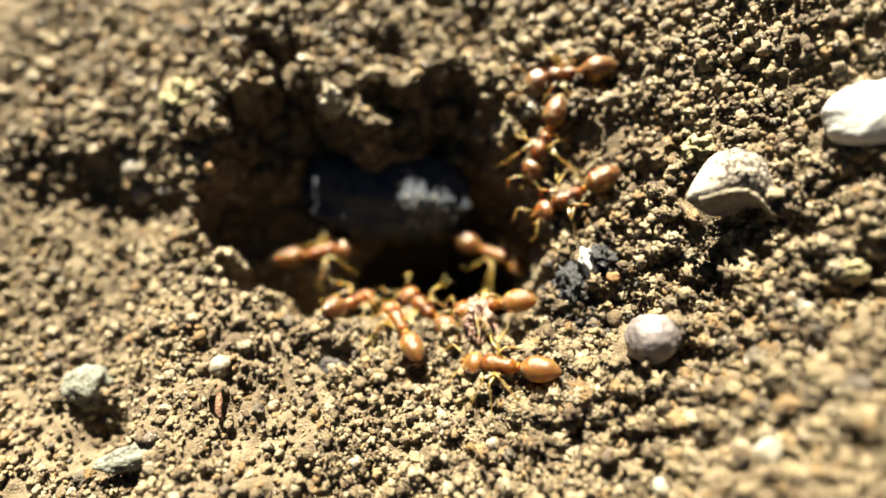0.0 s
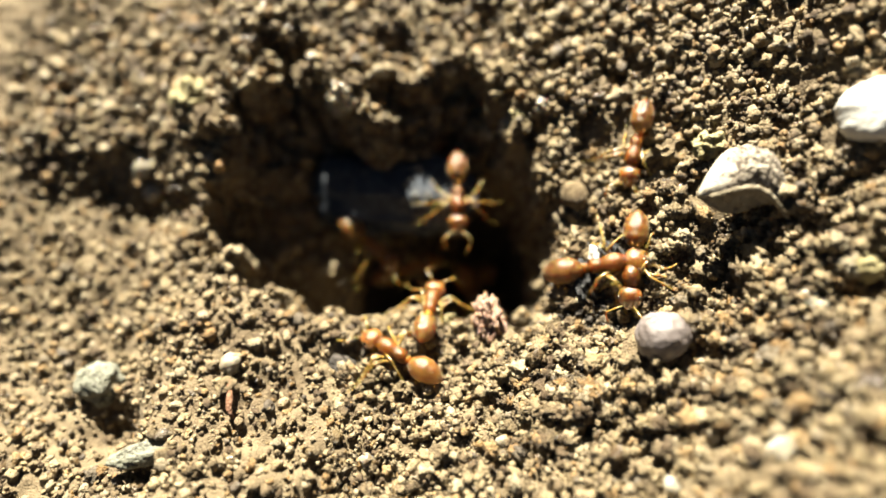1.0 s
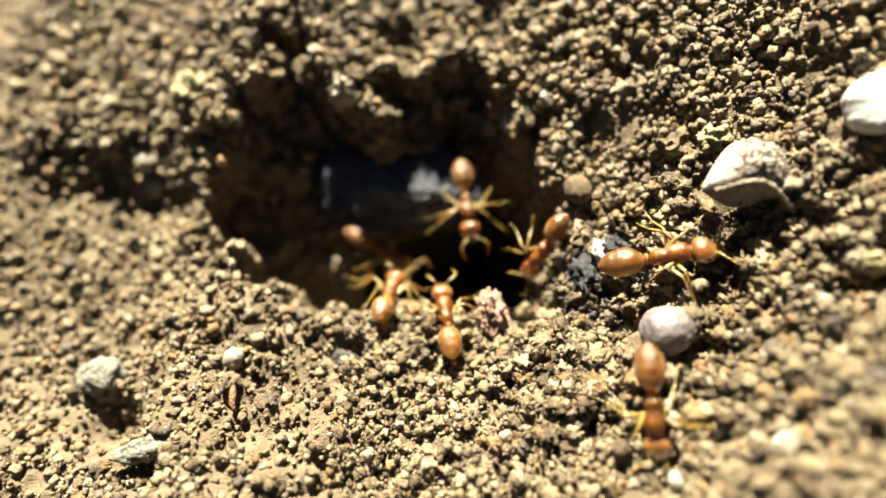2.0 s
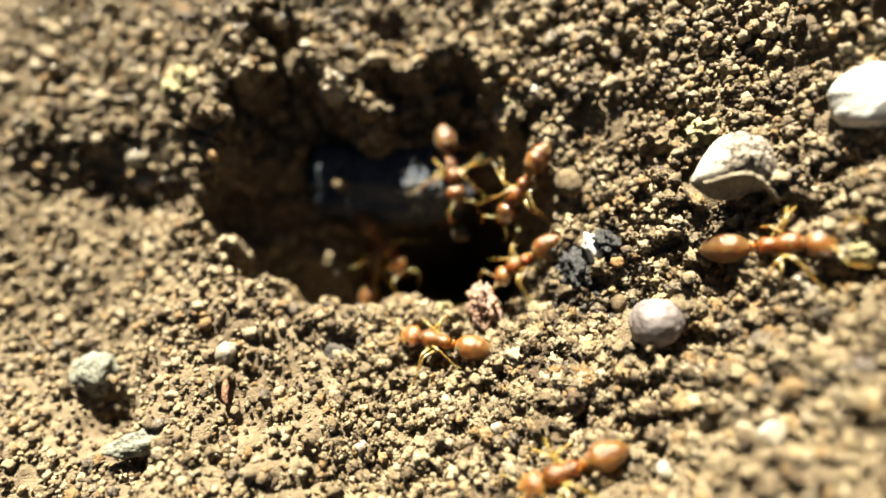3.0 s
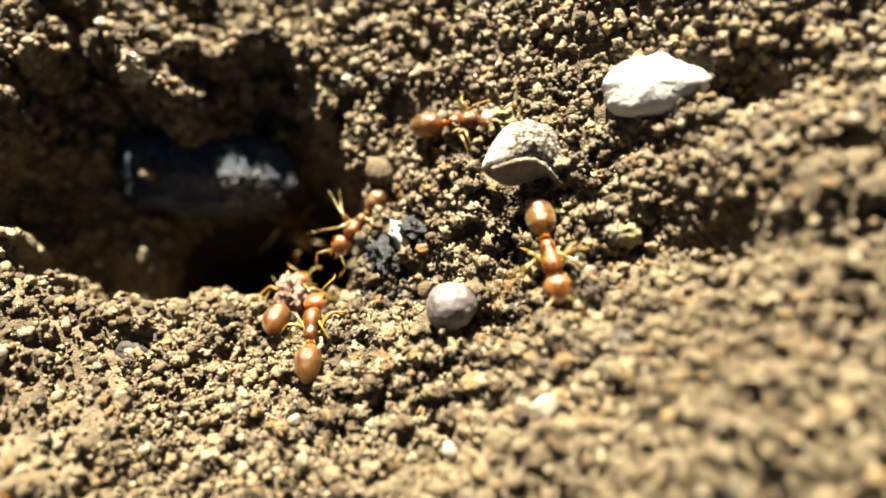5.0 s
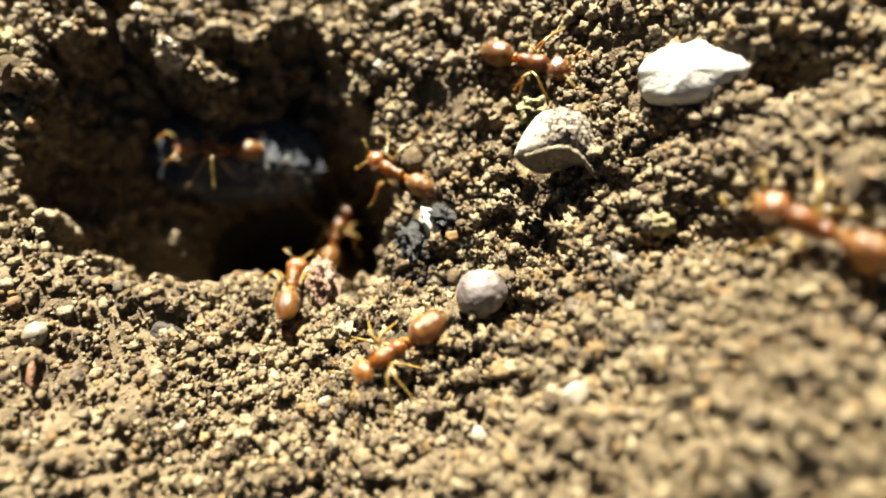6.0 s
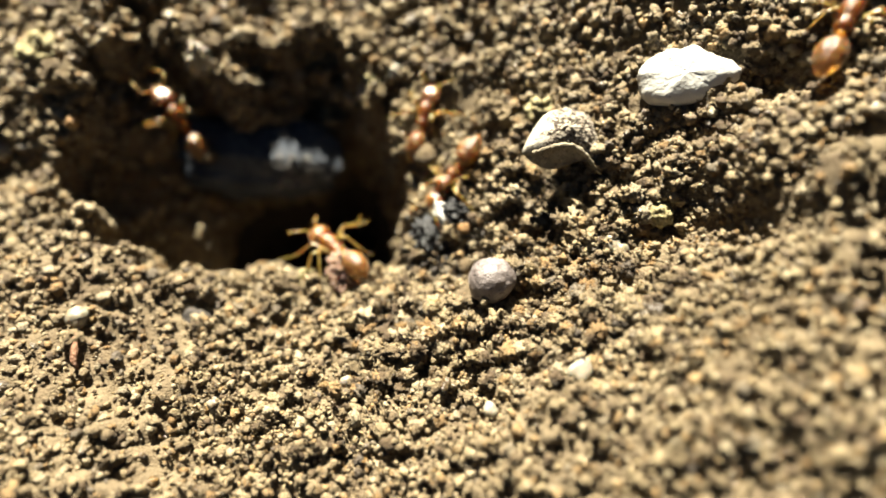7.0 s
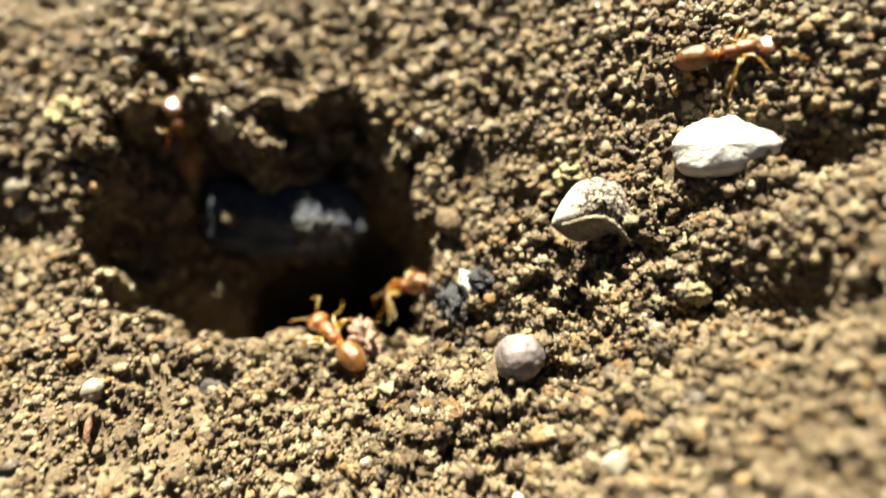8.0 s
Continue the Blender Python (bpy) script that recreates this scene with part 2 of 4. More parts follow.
def relief(x, y):
    """The same with its lumps."""
    far = 1 - 0.55 * np.maximum(np.clip((y - 4.5) / 3, 0, 1) * np.clip((6 - x) / 4, 0, 1), np.clip((-7 - x) / 3, 0, 1))      # behind the crater loose crumbs take over
    lumps = 0.30 * far * waves(x, y, 1.5, 5) + 0.46 * far * (np.abs(waves(x, y, 1.15, 6)) - 0.35) + 0.40 * far * (np.abs(waves(x, y, 0.55, 9)) - 0.35) + 0.16 * waves(x, y, 0.36, 7)
    rougher = 1 + 0.3 * np.clip((x - 4) / 4, 0, 1) * np.clip((4 - y) / 4, 0, 1)             # looser soil away from the crater
    rougher = rougher - 0.45 * np.clip((x - 8) / 5, 0, 1) * np.clip(-(y + 3) / 4, 0, 1)
    rougher = rougher - 0.55 * np.clip((y - 1) / 3, 0, 1) * np.clip((x - 2) / 3, 0, 1) + 0.3 * np.clip((y - 3) / 4, 0, 1) * np.clip((-6 - x) / 4, 0, 1)
    return ground(x, y) + near(x, y) * lumps * rougher


def undercut(x, y, z):
    """How far the near wall of the pit runs back under its lip at the height z."""
    deep = np.clip(-3.0 - z, 0, 11)
    side = np.clip((0.6 - y) / 2.6, 0, 1) * (np.hypot(x + 1.5, y) < 9)
    return 0.9 * deep * side * side * (3 - 2 * side)
# ---- end of relief ----


# ---- mesh helpers ----
def mesh_of(name, verts, faces, mat, smooth=True):
    """A mesh from millimetres."""
    me = bpy.data.meshes.new(name)
    me.from_pydata([tuple(c * MM for c in v) for v in verts], [], faces)
    me.materials.append(mat)
    if smooth:
        me.shade_smooth()
    return me


def part(name, mesh, parent, at=(0, 0, 0), turn=(0, 0, 0), label=""):
    """One mesh object under a thing or a part; at in millimetres, turn in degrees."""
    ob = new(name, mesh)
    ob.parent = parent
    ob.matrix_basis = pose(at[0] * MM, at[1] * MM, at[2] * MM, *turn)
    return tagged(ob, label)


def ball(level):
    bm = bmesh.new()
    bmesh.ops.create_icosphere(bm, subdivisions=level, radius=1.0)
    v = np.array([p.co[:] for p in bm.verts])
    f = np.array([[q.index for q in p.verts] for p in bm.faces])
    bm.free()
    return v, f


def lumpy(level, seed, rough=0.25, size=0.8, square=0.0):
    """An uneven stone of radius 1: verts and faces."""
    v, f = ball(level)
    out = []
    for p in v:
        q = Vector(p)
        d = 1 + rough * noise.noise(q / size + Vector((seed * 3.7, 1.3, 0))) + 0.5 * rough * noise.noise(q * 2.6 / size + Vector((0, seed * 2.1, 5)))
        w = q * d
        if square:
            w = Vector([math.copysign(abs(c) ** (1 - square), c) for c in w])
        out.append(w[:])
    return np.array(out), f


def tube(points, radii, seg=8):
    """A tapered limb along points: verts, faces."""
    verts, faces = [], []
    pts = [Vector(p) for p in points]
    for i, p in enumerate(pts):
        way = (pts[min(i + 1, len(pts) - 1)] - pts[max(i - 1, 0)]).normalized()
        side = way.cross(Vector((0.13, 0.21, 1))).normalized()
        over = way.cross(side)
        for k in range(seg):
            a = 2 * math.pi * k / seg
            verts.append((p + (side * math.cos(a) + over * math.sin(a)) * radii[i])[:])
    for i in range(len(pts) - 1):
        for k in range(seg):
            faces.append((i * seg + k, i * seg + (k + 1) % seg, (i + 1) * seg + (k + 1) % seg, (i + 1) * seg + k))
    faces += [tuple(range(seg))[::-1], tuple(range((len(pts) - 1) * seg, len(pts) * seg))]
    return verts, faces


def loft(stations, seg=20, flat=0.0):
    """A rounded body along x from (x, half width, half height, centre z) rings."""
    verts, faces = [], []
    for x, w, h, z in stations:
        for k in range(seg):
            a = 2 * math.pi * k / seg
            s = math.sin(a)
            verts.append((x, w * math.cos(a), z + h * (s if s > 0 else s * (1 - flat))))
    for i in range(len(stations) - 1):
        for k in range(seg):
            faces.append((i * seg + k, (i + 1) * seg + k, (i + 1) * seg + (k + 1) % seg, i * seg + (k + 1) % seg))
    faces += [tuple(range(seg)), tuple(range((len(stations) - 1) * seg, len(stations) * seg))[::-1]]
    return verts, faces


# ---- ground: one sheet, fine round the nest and coarser out to the horizon ----
def axis(low, high, step):
    fine = np.arange(low, high + step / 2, step)
    grow = step * np.cumsum(1.30 ** np.arange(1, 46))
    return np.concatenate([(low - grow)[::-1], fine, high + grow])


def build_ground():
    xs, ys = axis(-24, 26, 0.16), axis(-17, 17, 0.16)
    gx, gy = np.meshgrid(xs, ys)
    gz = relief(gx, gy)
    gy = gy - undercut(gx, gy, gz)
    me = bpy.data.meshes.new("ground")
    co = np.stack([gx, gy, gz], -1).reshape(-1, 3) * MM
    w, h = len(xs), len(ys)
    i = (np.arange(h - 1)[:, None] * w + np.arange(w - 1)[None, :]).reshape(-1)
    quads = np.stack([i, i + 1, i + w + 1, i + w], 1)
    me.vertices.add(len(co))
    me.vertices.foreach_set("co", co.ravel())
    me.loops.add(quads.size)
    me.loops.foreach_set("vertex_index", quads.ravel())
    me.polygons.add(len(quads))
    me.polygons.foreach_set("loop_start", np.arange(len(quads)) * 4)
    me.update(calc_edges=True)
    me.shade_smooth()
    me.materials.append(SOIL)
    me.materials.append(SHAFT_SHADE)                               # deep in the shaft the shade is painted into the soil's colour
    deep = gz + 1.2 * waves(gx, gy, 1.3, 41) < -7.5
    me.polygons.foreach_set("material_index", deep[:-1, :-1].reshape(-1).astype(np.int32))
    return tagged(new("ground", me), "dry tan crumbly soil with a dark nest crater", "soil", kind="structure")


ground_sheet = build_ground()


# places kept clear of loose grains: x, y, radius
CLEAR = ((8.1, -5.05, 1.0), (5.6, -2.2, 0.7), (7.0, -1.3, 0.7), (6.45, -1.6, 0.6), (7.4, -2.1, 0.35), (7.35, -3.75, 0.3), (14.75, -3.05, 0.5), (5.6, 1.8, 0.6), (10.87, -9.2, 0.5), (1.9, -3.9, 0.6), (16.0, 2.3, 1.3), (17.3, 2.4, 0.7), (14.7, 2.2, 0.8), (10.75, 2.85, 0.5), (10.9, 0.8, 1.0), (-9.4, -7.2, 0.5), (-9.6, -5.7, 0.4))


CRUMBS = {}                     # where the grains of each kind lie


def grains(name, count, level, low, high, area, seed, label, sink=0.25, rough=0.3, size=0.9, heap=0.0, steep=False, on=()):
    """Loose soil grains joined into one object."""
    rng = np.random.default_rng(seed)
    kinds = [lumpy(level, seed * 10 + k, rough, size, 0.12) for k in range(8)]
    x = rng.uniform(area[0], area[1], count)
    y = rng.uniform(area[2], area[3], count)
    keep = waves(x, y, 2.3, seed + 20) + 0.6 * waves(x, y, 0.9, seed + 21) > rng.uniform(-1.7, 0.9, count)
    if steep:                                            # as many to the area on the walls as on the level
        rise = np.hypot(relief(x + 0.1, y) - relief(x - 0.1, y), relief(x, y + 0.1) - relief(x, y - 0.1)) / 0.2
        keep = rng.uniform(0, 1, count) < 0.09 * np.sqrt(1 + rise * rise)
    keep &= relief(x, y) > -7.5
    for cx, cy, clear in CLEAR:
        keep &= np.hypot(x - cx, y - cy) > clear
    x, y = x[keep], y[keep]
    r = low * (high / low) ** (rng.uniform(0, 1, len(x)) ** 1.6)
    z = relief(x, y) + r * (1 - sink) * rng.uniform(0.1, 1.0, len(x)) + heap * rng.uniform(0, 1, len(x)) ** 2
    y = y - undercut(x, y, z)
    if on:                                               # stuck all over crumbs that lie there
        px, py, pz, pr = np.concatenate([CRUMBS[n] for n in on], 1)
        there = np.flatnonzero((px > area[0]) & (px < area[1]) & (py > area[2]) & (py < area[3]))
        pick = there[rng.integers(0, len(there), len(x))]
        way = rng.normal(size=(3, len(x)))
        way[2] = np.abs(way[2])
        way *= pr[pick] * rng.uniform(0.8, 1.05, len(x)) / np.linalg.norm(way, axis=0)
        x, y, z = px[pick] + way[0], py[pick] + way[1], pz[pick] + way[2]
    CRUMBS[name] = np.stack([x, y, z, r])
    vs, fs, base = [], [], 0
    turn = rng.normal(size=(len(x), 4))
    turn /= np.linalg.norm(turn, axis=1)[:, None]
    stretch = rng.uniform(0.72, 1.25, (len(x), 3))
    for k in range(8):
        pick = np.arange(k, len(x), 8)
        v, f = kinds[k]
        q = turn[pick]
        p = v[None] * stretch[pick][:, None] * r[pick][:, None, None]
        u = q[:, None, 1:]
        t = 2 * np.cross(np.broadcast_to(u, p.shape), p)
        p = p + q[:, None, :1] * t + np.cross(np.broadcast_to(u, p.shape), t)
        p = p + np.stack([x[pick], y[pick], z[pick]], 1)[:, None]
        vs.append(p.reshape(-1, 3))
        fs.append((f[None] + (base + np.arange(len(pick)) * len(v))[:, None, None]).reshape(-1, 3))
        base += len(pick) * len(v)
    co, tri = np.concatenate(vs) * MM, np.concatenate(fs)
    me = bpy.data.meshes.new(name)
    me.vertices.add(len(co))
    me.vertices.foreach_set("co", co.ravel())
    me.loops.add(tri.size)
    me.loops.foreach_set("vertex_index", tri.ravel())
    me.polygons.add(len(tri))
    me.polygons.foreach_set("loop_start", np.arange(len(tri)) * 3)
    me.update(calc_edges=True)
    me.materials.append(GRAIN)
    return tagged(new(name, me), label, "soil grains", kind="stuff")


VIEW = (-24.5, 25, -15, 16)
FRONT = (-5, 19, -13.5, 4)
grains("soil_crumbs", 8400, 2, 0.11, 0.27, VIEW, 1, "loose tan soil crumbs covering the ground", sink=0.05, rough=1.0, size=0.42)
grains("heaped_crumbs", 7000, 2, 0.06, 0.21, FRONT, 7, "crumbs of dug-out soil heaped round the nest hole", sink=0.0, rough=1.0, size=0.42, heap=0.35)
grains("crumb_clusters", 2300, 3, 0.13, 0.33, (1.5, 14.5, -9.5, 1.5), 11, "crumbly clusters of soil thrown out round the hole", sink=0.1, rough=1.25, size=0.30, heap=0.15)
grains("soil_grains", 24000, 1, 0.07, 0.14, VIEW, 2, "fine tan and pale soil grains", rough=0.95, size=0.5, heap=0.14)
grains("crater_grains", 20000, 2, 0.09, 0.27, (-15, 6, -4.4, 13.5), 4, "grains and crumbs clinging to the crater walls", rough=0.75, size=0.5, steep=True)
grains("far_grains", 5200, 2, 0.14, 0.31, (-22, 9, 5.5, 15), 6, "pale crumbs lying loose on the soil behind the crater", rough=0.8, size=0.5, heap=0.75)
grains("bank_grains", 4300, 2, 0.09, 0.26, (8.5, 23, -1.5, 11), 9, "crumbs of soil on the bank round the white stone", sink=0.0, rough=0.9, size=0.45, heap=0.3)
grains("soil_sand", 15000, 1, 0.035, 0.085, FRONT, 3, "fine sand between the soil crumbs", rough=0.5, size=0.7, heap=0.12)
grains("crumb_grit", 20500, 1, 0.03, 0.075, FRONT, 8, "fine grit stuck to the soil crumbs", rough=0.5, size=0.7, on=("heaped_crumbs", "crumb_clusters", "soil_crumbs"))


# ---- stones, clods and flakes ----
def stone(name, x, y, r, mat, label, category, seed, stretch=(1, 1, 1), turn=(0, 0, 0), lift=0.45, level=3, rough=0.25, size=0.8, square=0.0, group="", cuts=()):
    """An uneven stone resting in the soil; x, y, r in millimetres, lift as a share of its half height."""
    v, f = lumpy(level, seed, rough, size, square)
    for *way, far in cuts:                               # broken faces: way and distance from the middle
        way = np.array(way) / np.linalg.norm(way)
        over = np.maximum(v @ way - far, 0)
        v = v - 0.92 * over[:, None] * way
    v = v * np.array(stretch) * r
    ob = new(name, mesh_of(name, v.tolist(), f.tolist(), mat))
    ob.matrix_basis = pose(x * MM, y * MM, (float(ground(x, y)) + lift * r * stretch[2]) * MM, *turn)
    return tagged(ob, label, category, group)


stone("round_pebble", 8.1, -5.05, 1.0, PEBBLE, "round lilac-grey speckled pebble on the soil", "pebble", 4, (1, 0.98, 1.02), lift=0.75, level=5, rough=0.09, size=0.7)


def white_stone():
    """A flat wedge of white stone: blunt at one end, drawn out to a point at the other."""
    edge = ((2.1, 0.15), (1.5, 0.55), (0.75, 0.95), (0.2, 1.3), (-0.15, 1.12), (-0.75, 1.2), (-1.6, 0.8), (-2.0, 0.2), (-1.9, -0.55), (-1.55, -1.05), (-0.8, -1.15), (0.3, -1.1), (1.2, -0.65), (1.95, -0.2))
    n, rings = 72, ((0.0, 0.62), (0.25, 0.61), (0.5, 0.57), (0.72, 0.50), (0.88, 0.40), (0.96, 0.28), (1.0, 0.12), (0.99, -0.1), (0.92, -0.35), (0.8, -0.5))
    p = np.array(edge)
    at = np.arange(n) / n * len(p)
    k = at.astype(int)
    f = (at - k)[:, None]
    line = p[k] * (1 - f) + p[(k + 1) % len(p)] * f
    line = (np.roll(line, 1, 0) + 2 * line + np.roll(line, -1, 0)) / 4
    verts, faces = [], []
    for share, high in rings:
        for q in line:
            v = Vector((q[0] * share, q[1] * share, high))
            rough = 0.10 * noise.noise(v * 1.4) + 0.05 * noise.noise(v * 4) + 0.03 * noise.noise(v * 9)
            side = 1 + 0.6 * rough * share
            verts.append((v.x * side, v.y * side, v.z + rough + 0.05 * v.y))
    for r in range(len(rings) - 1):
        for c in range(n):
            faces.append((r * n + c, (r + 1) * n + c, (r + 1) * n + (c + 1) % n, r * n + (c + 1) % n))
    faces.append(tuple(range((len(rings) - 1) * n, len(rings) * n))[::-1])
    ob = new("white_stone", mesh_of("white_stone", verts, faces, CHALK))
    ob.matrix_basis = pose(16.0 * MM, 2.3 * MM, (float(ground(16.0, 2.3)) + 0.36) * MM, 15, -22, -10)
    return tagged(ob, "bright white wedge of stone lying on the soil", "stone")


white_stone()
slate = stone("slate_rock", -3.2, 4.6, 2.6, SLATE, "blue-grey rock with white frosting set in the crater wall", "rock", 21, (1.75, 0.86, 0.62), (5, -6.5, -6), lift=0.56, level=5, rough=0.34, size=0.7, square=0.3)


def frost(rock):
    """White mineral grains crusted on the rock's front edge."""
    rng = random.Random(3)
    v, f = lumpy(2, 71, 0.5, 0.7)
    verts, faces = [], []
    spots = [rock.matrix_basis @ p.co / MM for p in rock.data.vertices]
    spots = [p for p in spots if p.x > -4.0 and p.y < 6.5 and p.z > float(ground(p.x, p.y)) + 0.3]
    top = [p for p in spots if p.z > sum(q.z for q in spots) / len(spots)]
    for p in rng.sample(top, min(len(top), 1100)):
        if rng.random() > 0.03 + 0.5 * math.exp(-((p.x + 1.2) / 1.3) ** 2 - ((p.y - 2.8) / 0.6) ** 2) + 0.22 * math.exp(-((p.x + 1.9) / 1.5) ** 2 - ((p.y - 4.6) / 1.6) ** 2):
            continue
        r = 0.06 + 0.13 * rng.random() ** 2
        k = len(verts)
        verts += [(p.x + a * r, p.y + b * r, p.z + c * r) for a, b, c in v]
        faces += [tuple(int(n) + k for n in q) for q in f]
    return tagged(new("frost_grains", mesh_of("frost_grains", verts, faces, FROST)), "white mineral grains crusted on the slate rock", "mineral grains", kind="stuff")


frost(slate)
stone("charred_flake", 5.65, -2.2, 0.62, CHAR, "black cindery flake beside the white chip", "flake", 31, (0.9, 1.15, 0.6), (10, 14, 20), lift=0.8, level=4, rough=1.0, size=0.42)
stone("charred_flake", 7.15, -1.2, 0.62, CHAR, "black and white speckled flake of charred stone", "flake", 32, (1.25, 0.85, 0.5), (-8, 10, -10), lift=0.9, level=4, rough=1.0, size=0.42)
stone("crumbly_stick", 5.75, -0.75, 0.5, CLOD, "short brown crumbly stick of soil at the hole's edge", "soil crumb", 36, (1.7, 0.6, 0.6), (0, -14, 28), lift=1.1, level=4, rough=1.0, size=0.4)
stone("pale_lump", -5.5, 7.3, 0.68, QUARTZ, "cream lump of grit on the spur in the crater's back wall", "grit", 81, (1.0, 0.95, 1.8), (10, 4, 20), lift=1.55, level=4, rough=0.55, size=0.5)
stone("pale_lump", -5.95, 8.2, 0.42, CLOD, "small pale lump behind the cream grit", "grit", 82, (0.9, 1.2, 1.3), (0, 0, 35), lift=1.0, level=4, rough=0.6, size=0.5)
stone("pale_lump", -4.4, 6.5, 0.46, CLOD, "long tan crumb below the cream lump of grit", "grit", 83, (1.7, 0.8, 0.9), (0, 18, -38), lift=1.3, level=4, rough=0.4, size=0.5)
for k, (x, y, r, mat) in enumerate(((1.95, 6.75, 0.36, QUARTZ), (2.45, 6.45, 0.42, CLOD), (2.85, 6.15, 0.45, QUARTZ), (3.2, 6.0, 0.36, YELLOW), (3.3, 6.5, 0.40, CLOD), (3.8, 6.55, 0.42, CLOD), (4.25, 6.35, 0.36, QUARTZ))):
    stone("rim_crumb", x, y, r, mat, "pale crumb perched on the crater's overhanging rim", "grit", 84 + k, (1.1, 0.95, 1.15), (0, 10 * k, 40 * k), lift=0.9, level=4, rough=0.5, size=0.5, group="crumbs on the crater's rim")
stone("cream_crumb", -0.25, -3.6, 0.42, YELLOW, "pale crumbly lump on the crater's near lip", "soil crumb", 95, (1.15, 0.95, 0.9), (0, 0, 25), lift=1.0, level=4, rough=0.8, size=0.45)
stone("pale_lump", 2.57, 8.1, 0.62, CLOD, "tan lump of soil behind the crater's rim", "grit", 92, (1.0, 1.1, 1.2), (0, 0, 15), lift=0.6, level=4, rough=0.7, size=0.5)

def cinders():
    """Small black crumbs of char scattered in the soil."""
    rng = random.Random(12)
    verts, faces = [], []
    for _ in range(260):
        x, y = rng.gauss(6.4, 1.0), rng.gauss(-2.9, 1.1)
        if math.hypot(x - 8.1, y + 5.05) < 1.1 or math.hypot(x + 1.5, y) < 5.8:
            continue
        v, f = lumpy(2, rng.randrange(40), 0.8, 0.5)
        r = rng.uniform(0.06, 0.20)
        z = float(relief(x, y)) + r * 0.9
        faces += [tuple(int(c) + len(verts) for c in q) for q in f]
        verts += [(x + r * p[0], y + r * p[1], z + r * p[2]) for p in v]
    return tagged(new("cinder_crumbs", mesh_of("cinder_crumbs", verts, faces, CINDER, smooth=False)), "black crumbs of char scattered between the soil grains", "cinders", kind="stuff")


cinders()
stone("white_chip", 6.4, -1.5, 0.58, CHALK, "rough white chip between black flakes", "stone chip", 33, (0.6, 1.35, 0.6), (20, 0, 22), lift=1.4, level=4, rough=0.4, size=0.6)
stone("ochre_grain", 7.4, -2.1, 0.34, AMBER_GRAIN, "ochre-orange crumbly soil grain", "grain", 35, (1.3, 0.8, 0.8), lift=0.8, level=3, rough=0.4)
stone("tan_grain", 7.35, -3.75, 0.36, CLOD, "tan grain beside the round pebble", "grain", 37, (0.9, 1.1, 1), lift=0.8, level=3, rough=0.2)
stone("yellow_crumb", 14.75, -3.05, 0.5, YELLOW, "yellowish crumb of clay on the soil", "crumb", 39, (1.1, 0.9, 0.8), lift=0.9, level=4, rough=0.4, size=0.5)
stone("pink_flake", 1.7, -3.65, 0.85, PINK, "pinkish crumbly flake on the crater lip", "flake", 41, (0.78, 1.25, 0.9), (24, 0, 10), lift=0.6, level=5, rough=0.5, size=0.5)
stone("cream_pebble", 5.6, 1.8, 0.66, CLOD, "smooth cream pebble on the crater rim", "pebble", 43, (0.9, 1.1, 0.9), (0, 0, 25), lift=0.9, level=4, rough=0.12)
stone("quartz_grain", 10.87, -9.2, 0.5, QUARTZ, "flat pale quartz grain", "grain", 51, (1.2, 0.9, 0.5), (12, 8, 20), lift=0.7, level=3, rough=0.25, group="pale quartz grains")
for k, (x, y, r) in enumerate(((12.9, -4.0, 0.34), (13.2, -4.35, 0.3), (-16.0, 3.9, 0.5), (-16.3, 5.0, 0.55), (-9.6, -5.7, 0.42), (7.6, -10.4, 0.28), (2.0, -8.9, 0.26), (-3.4, -9.6, 0.3))):
    stone("quartz_grain", x, y, r, QUARTZ, "pale quartz grain lying on the soil", "grain", 60 + k, (1, 1.1, 0.8), (0, 0, 40 * k), lift=0.8, level=3, rough=0.3, group="pale quartz grains")
stone("pale_clump", 10.75, 2.85, 0.58, YELLOW, "pale rough lump of grit beside the shell", "grit", 47, (1.05, 0.95, 0.9), (0, 0, 30), lift=0.8, level=4, rough=0.6, size=0.5)
stone("grey_green_pebble", -16.2, -6.3, 0.9, GREENISH, "pale grey-green pebble over a dark hollow", "pebble", 48, (1.1, 1.0, 0.8), (0, 0, 20), lift=0.7, level=4, rough=0.35, size=0.7)
stone("grey_green_flake", -12.5, -9.4, 0.85, GREENISH, "long flat grey-green flake of stone", "flake", 49, (1.6, 0.55, 0.45), (0, 8, 12), lift=0.8, level=4, rough=0.35, size=0.7)
stone("cream_crumb", -13.1, 7.6, 0.9, YELLOW, "large pale crumb on the crater's rim", "crumb", 50, (1.1, 0.9, 0.8), (0, 0, 50), lift=0.8, level=4, rough=0.8, size=0.5)
stone("ochre_grain", -13.2, 6.7, 0.5, AMBER_GRAIN, "ochre-orange grain under the pale crumb", "grain", 52, (1.1, 0.9, 0.8), lift=0.8, level=3, rough=0.4)
stone("ochre_grain", -11.4, 4.0, 0.32, AMBER_GRAIN, "small ochre grain on the crater's edge", "grain", 53, (1.2, 0.9, 0.8), lift=0.9, level=3, rough=0.4)


def root_fibre():
    """A thin reddish scrap of root, lying bent on the soil."""
    line = [(-9.5, -6.35, 0.25), (-9.42, -6.8, 0.42), (-9.3, -7.2, 0.38), (-9.25, -7.6, 0.40), (-9.05, -8.0, 0.25)]
    verts, faces = tube([(x, y, float(ground(x, y)) + z) for x, y, z in line], [0.10, 0.15, 0.16, 0.13, 0.08], 10)
    return tagged(new("root_fibre", mesh_of("root_fibre", verts, faces, ROOT)), "thin reddish-brown scrap of root on the soil", "root scrap")


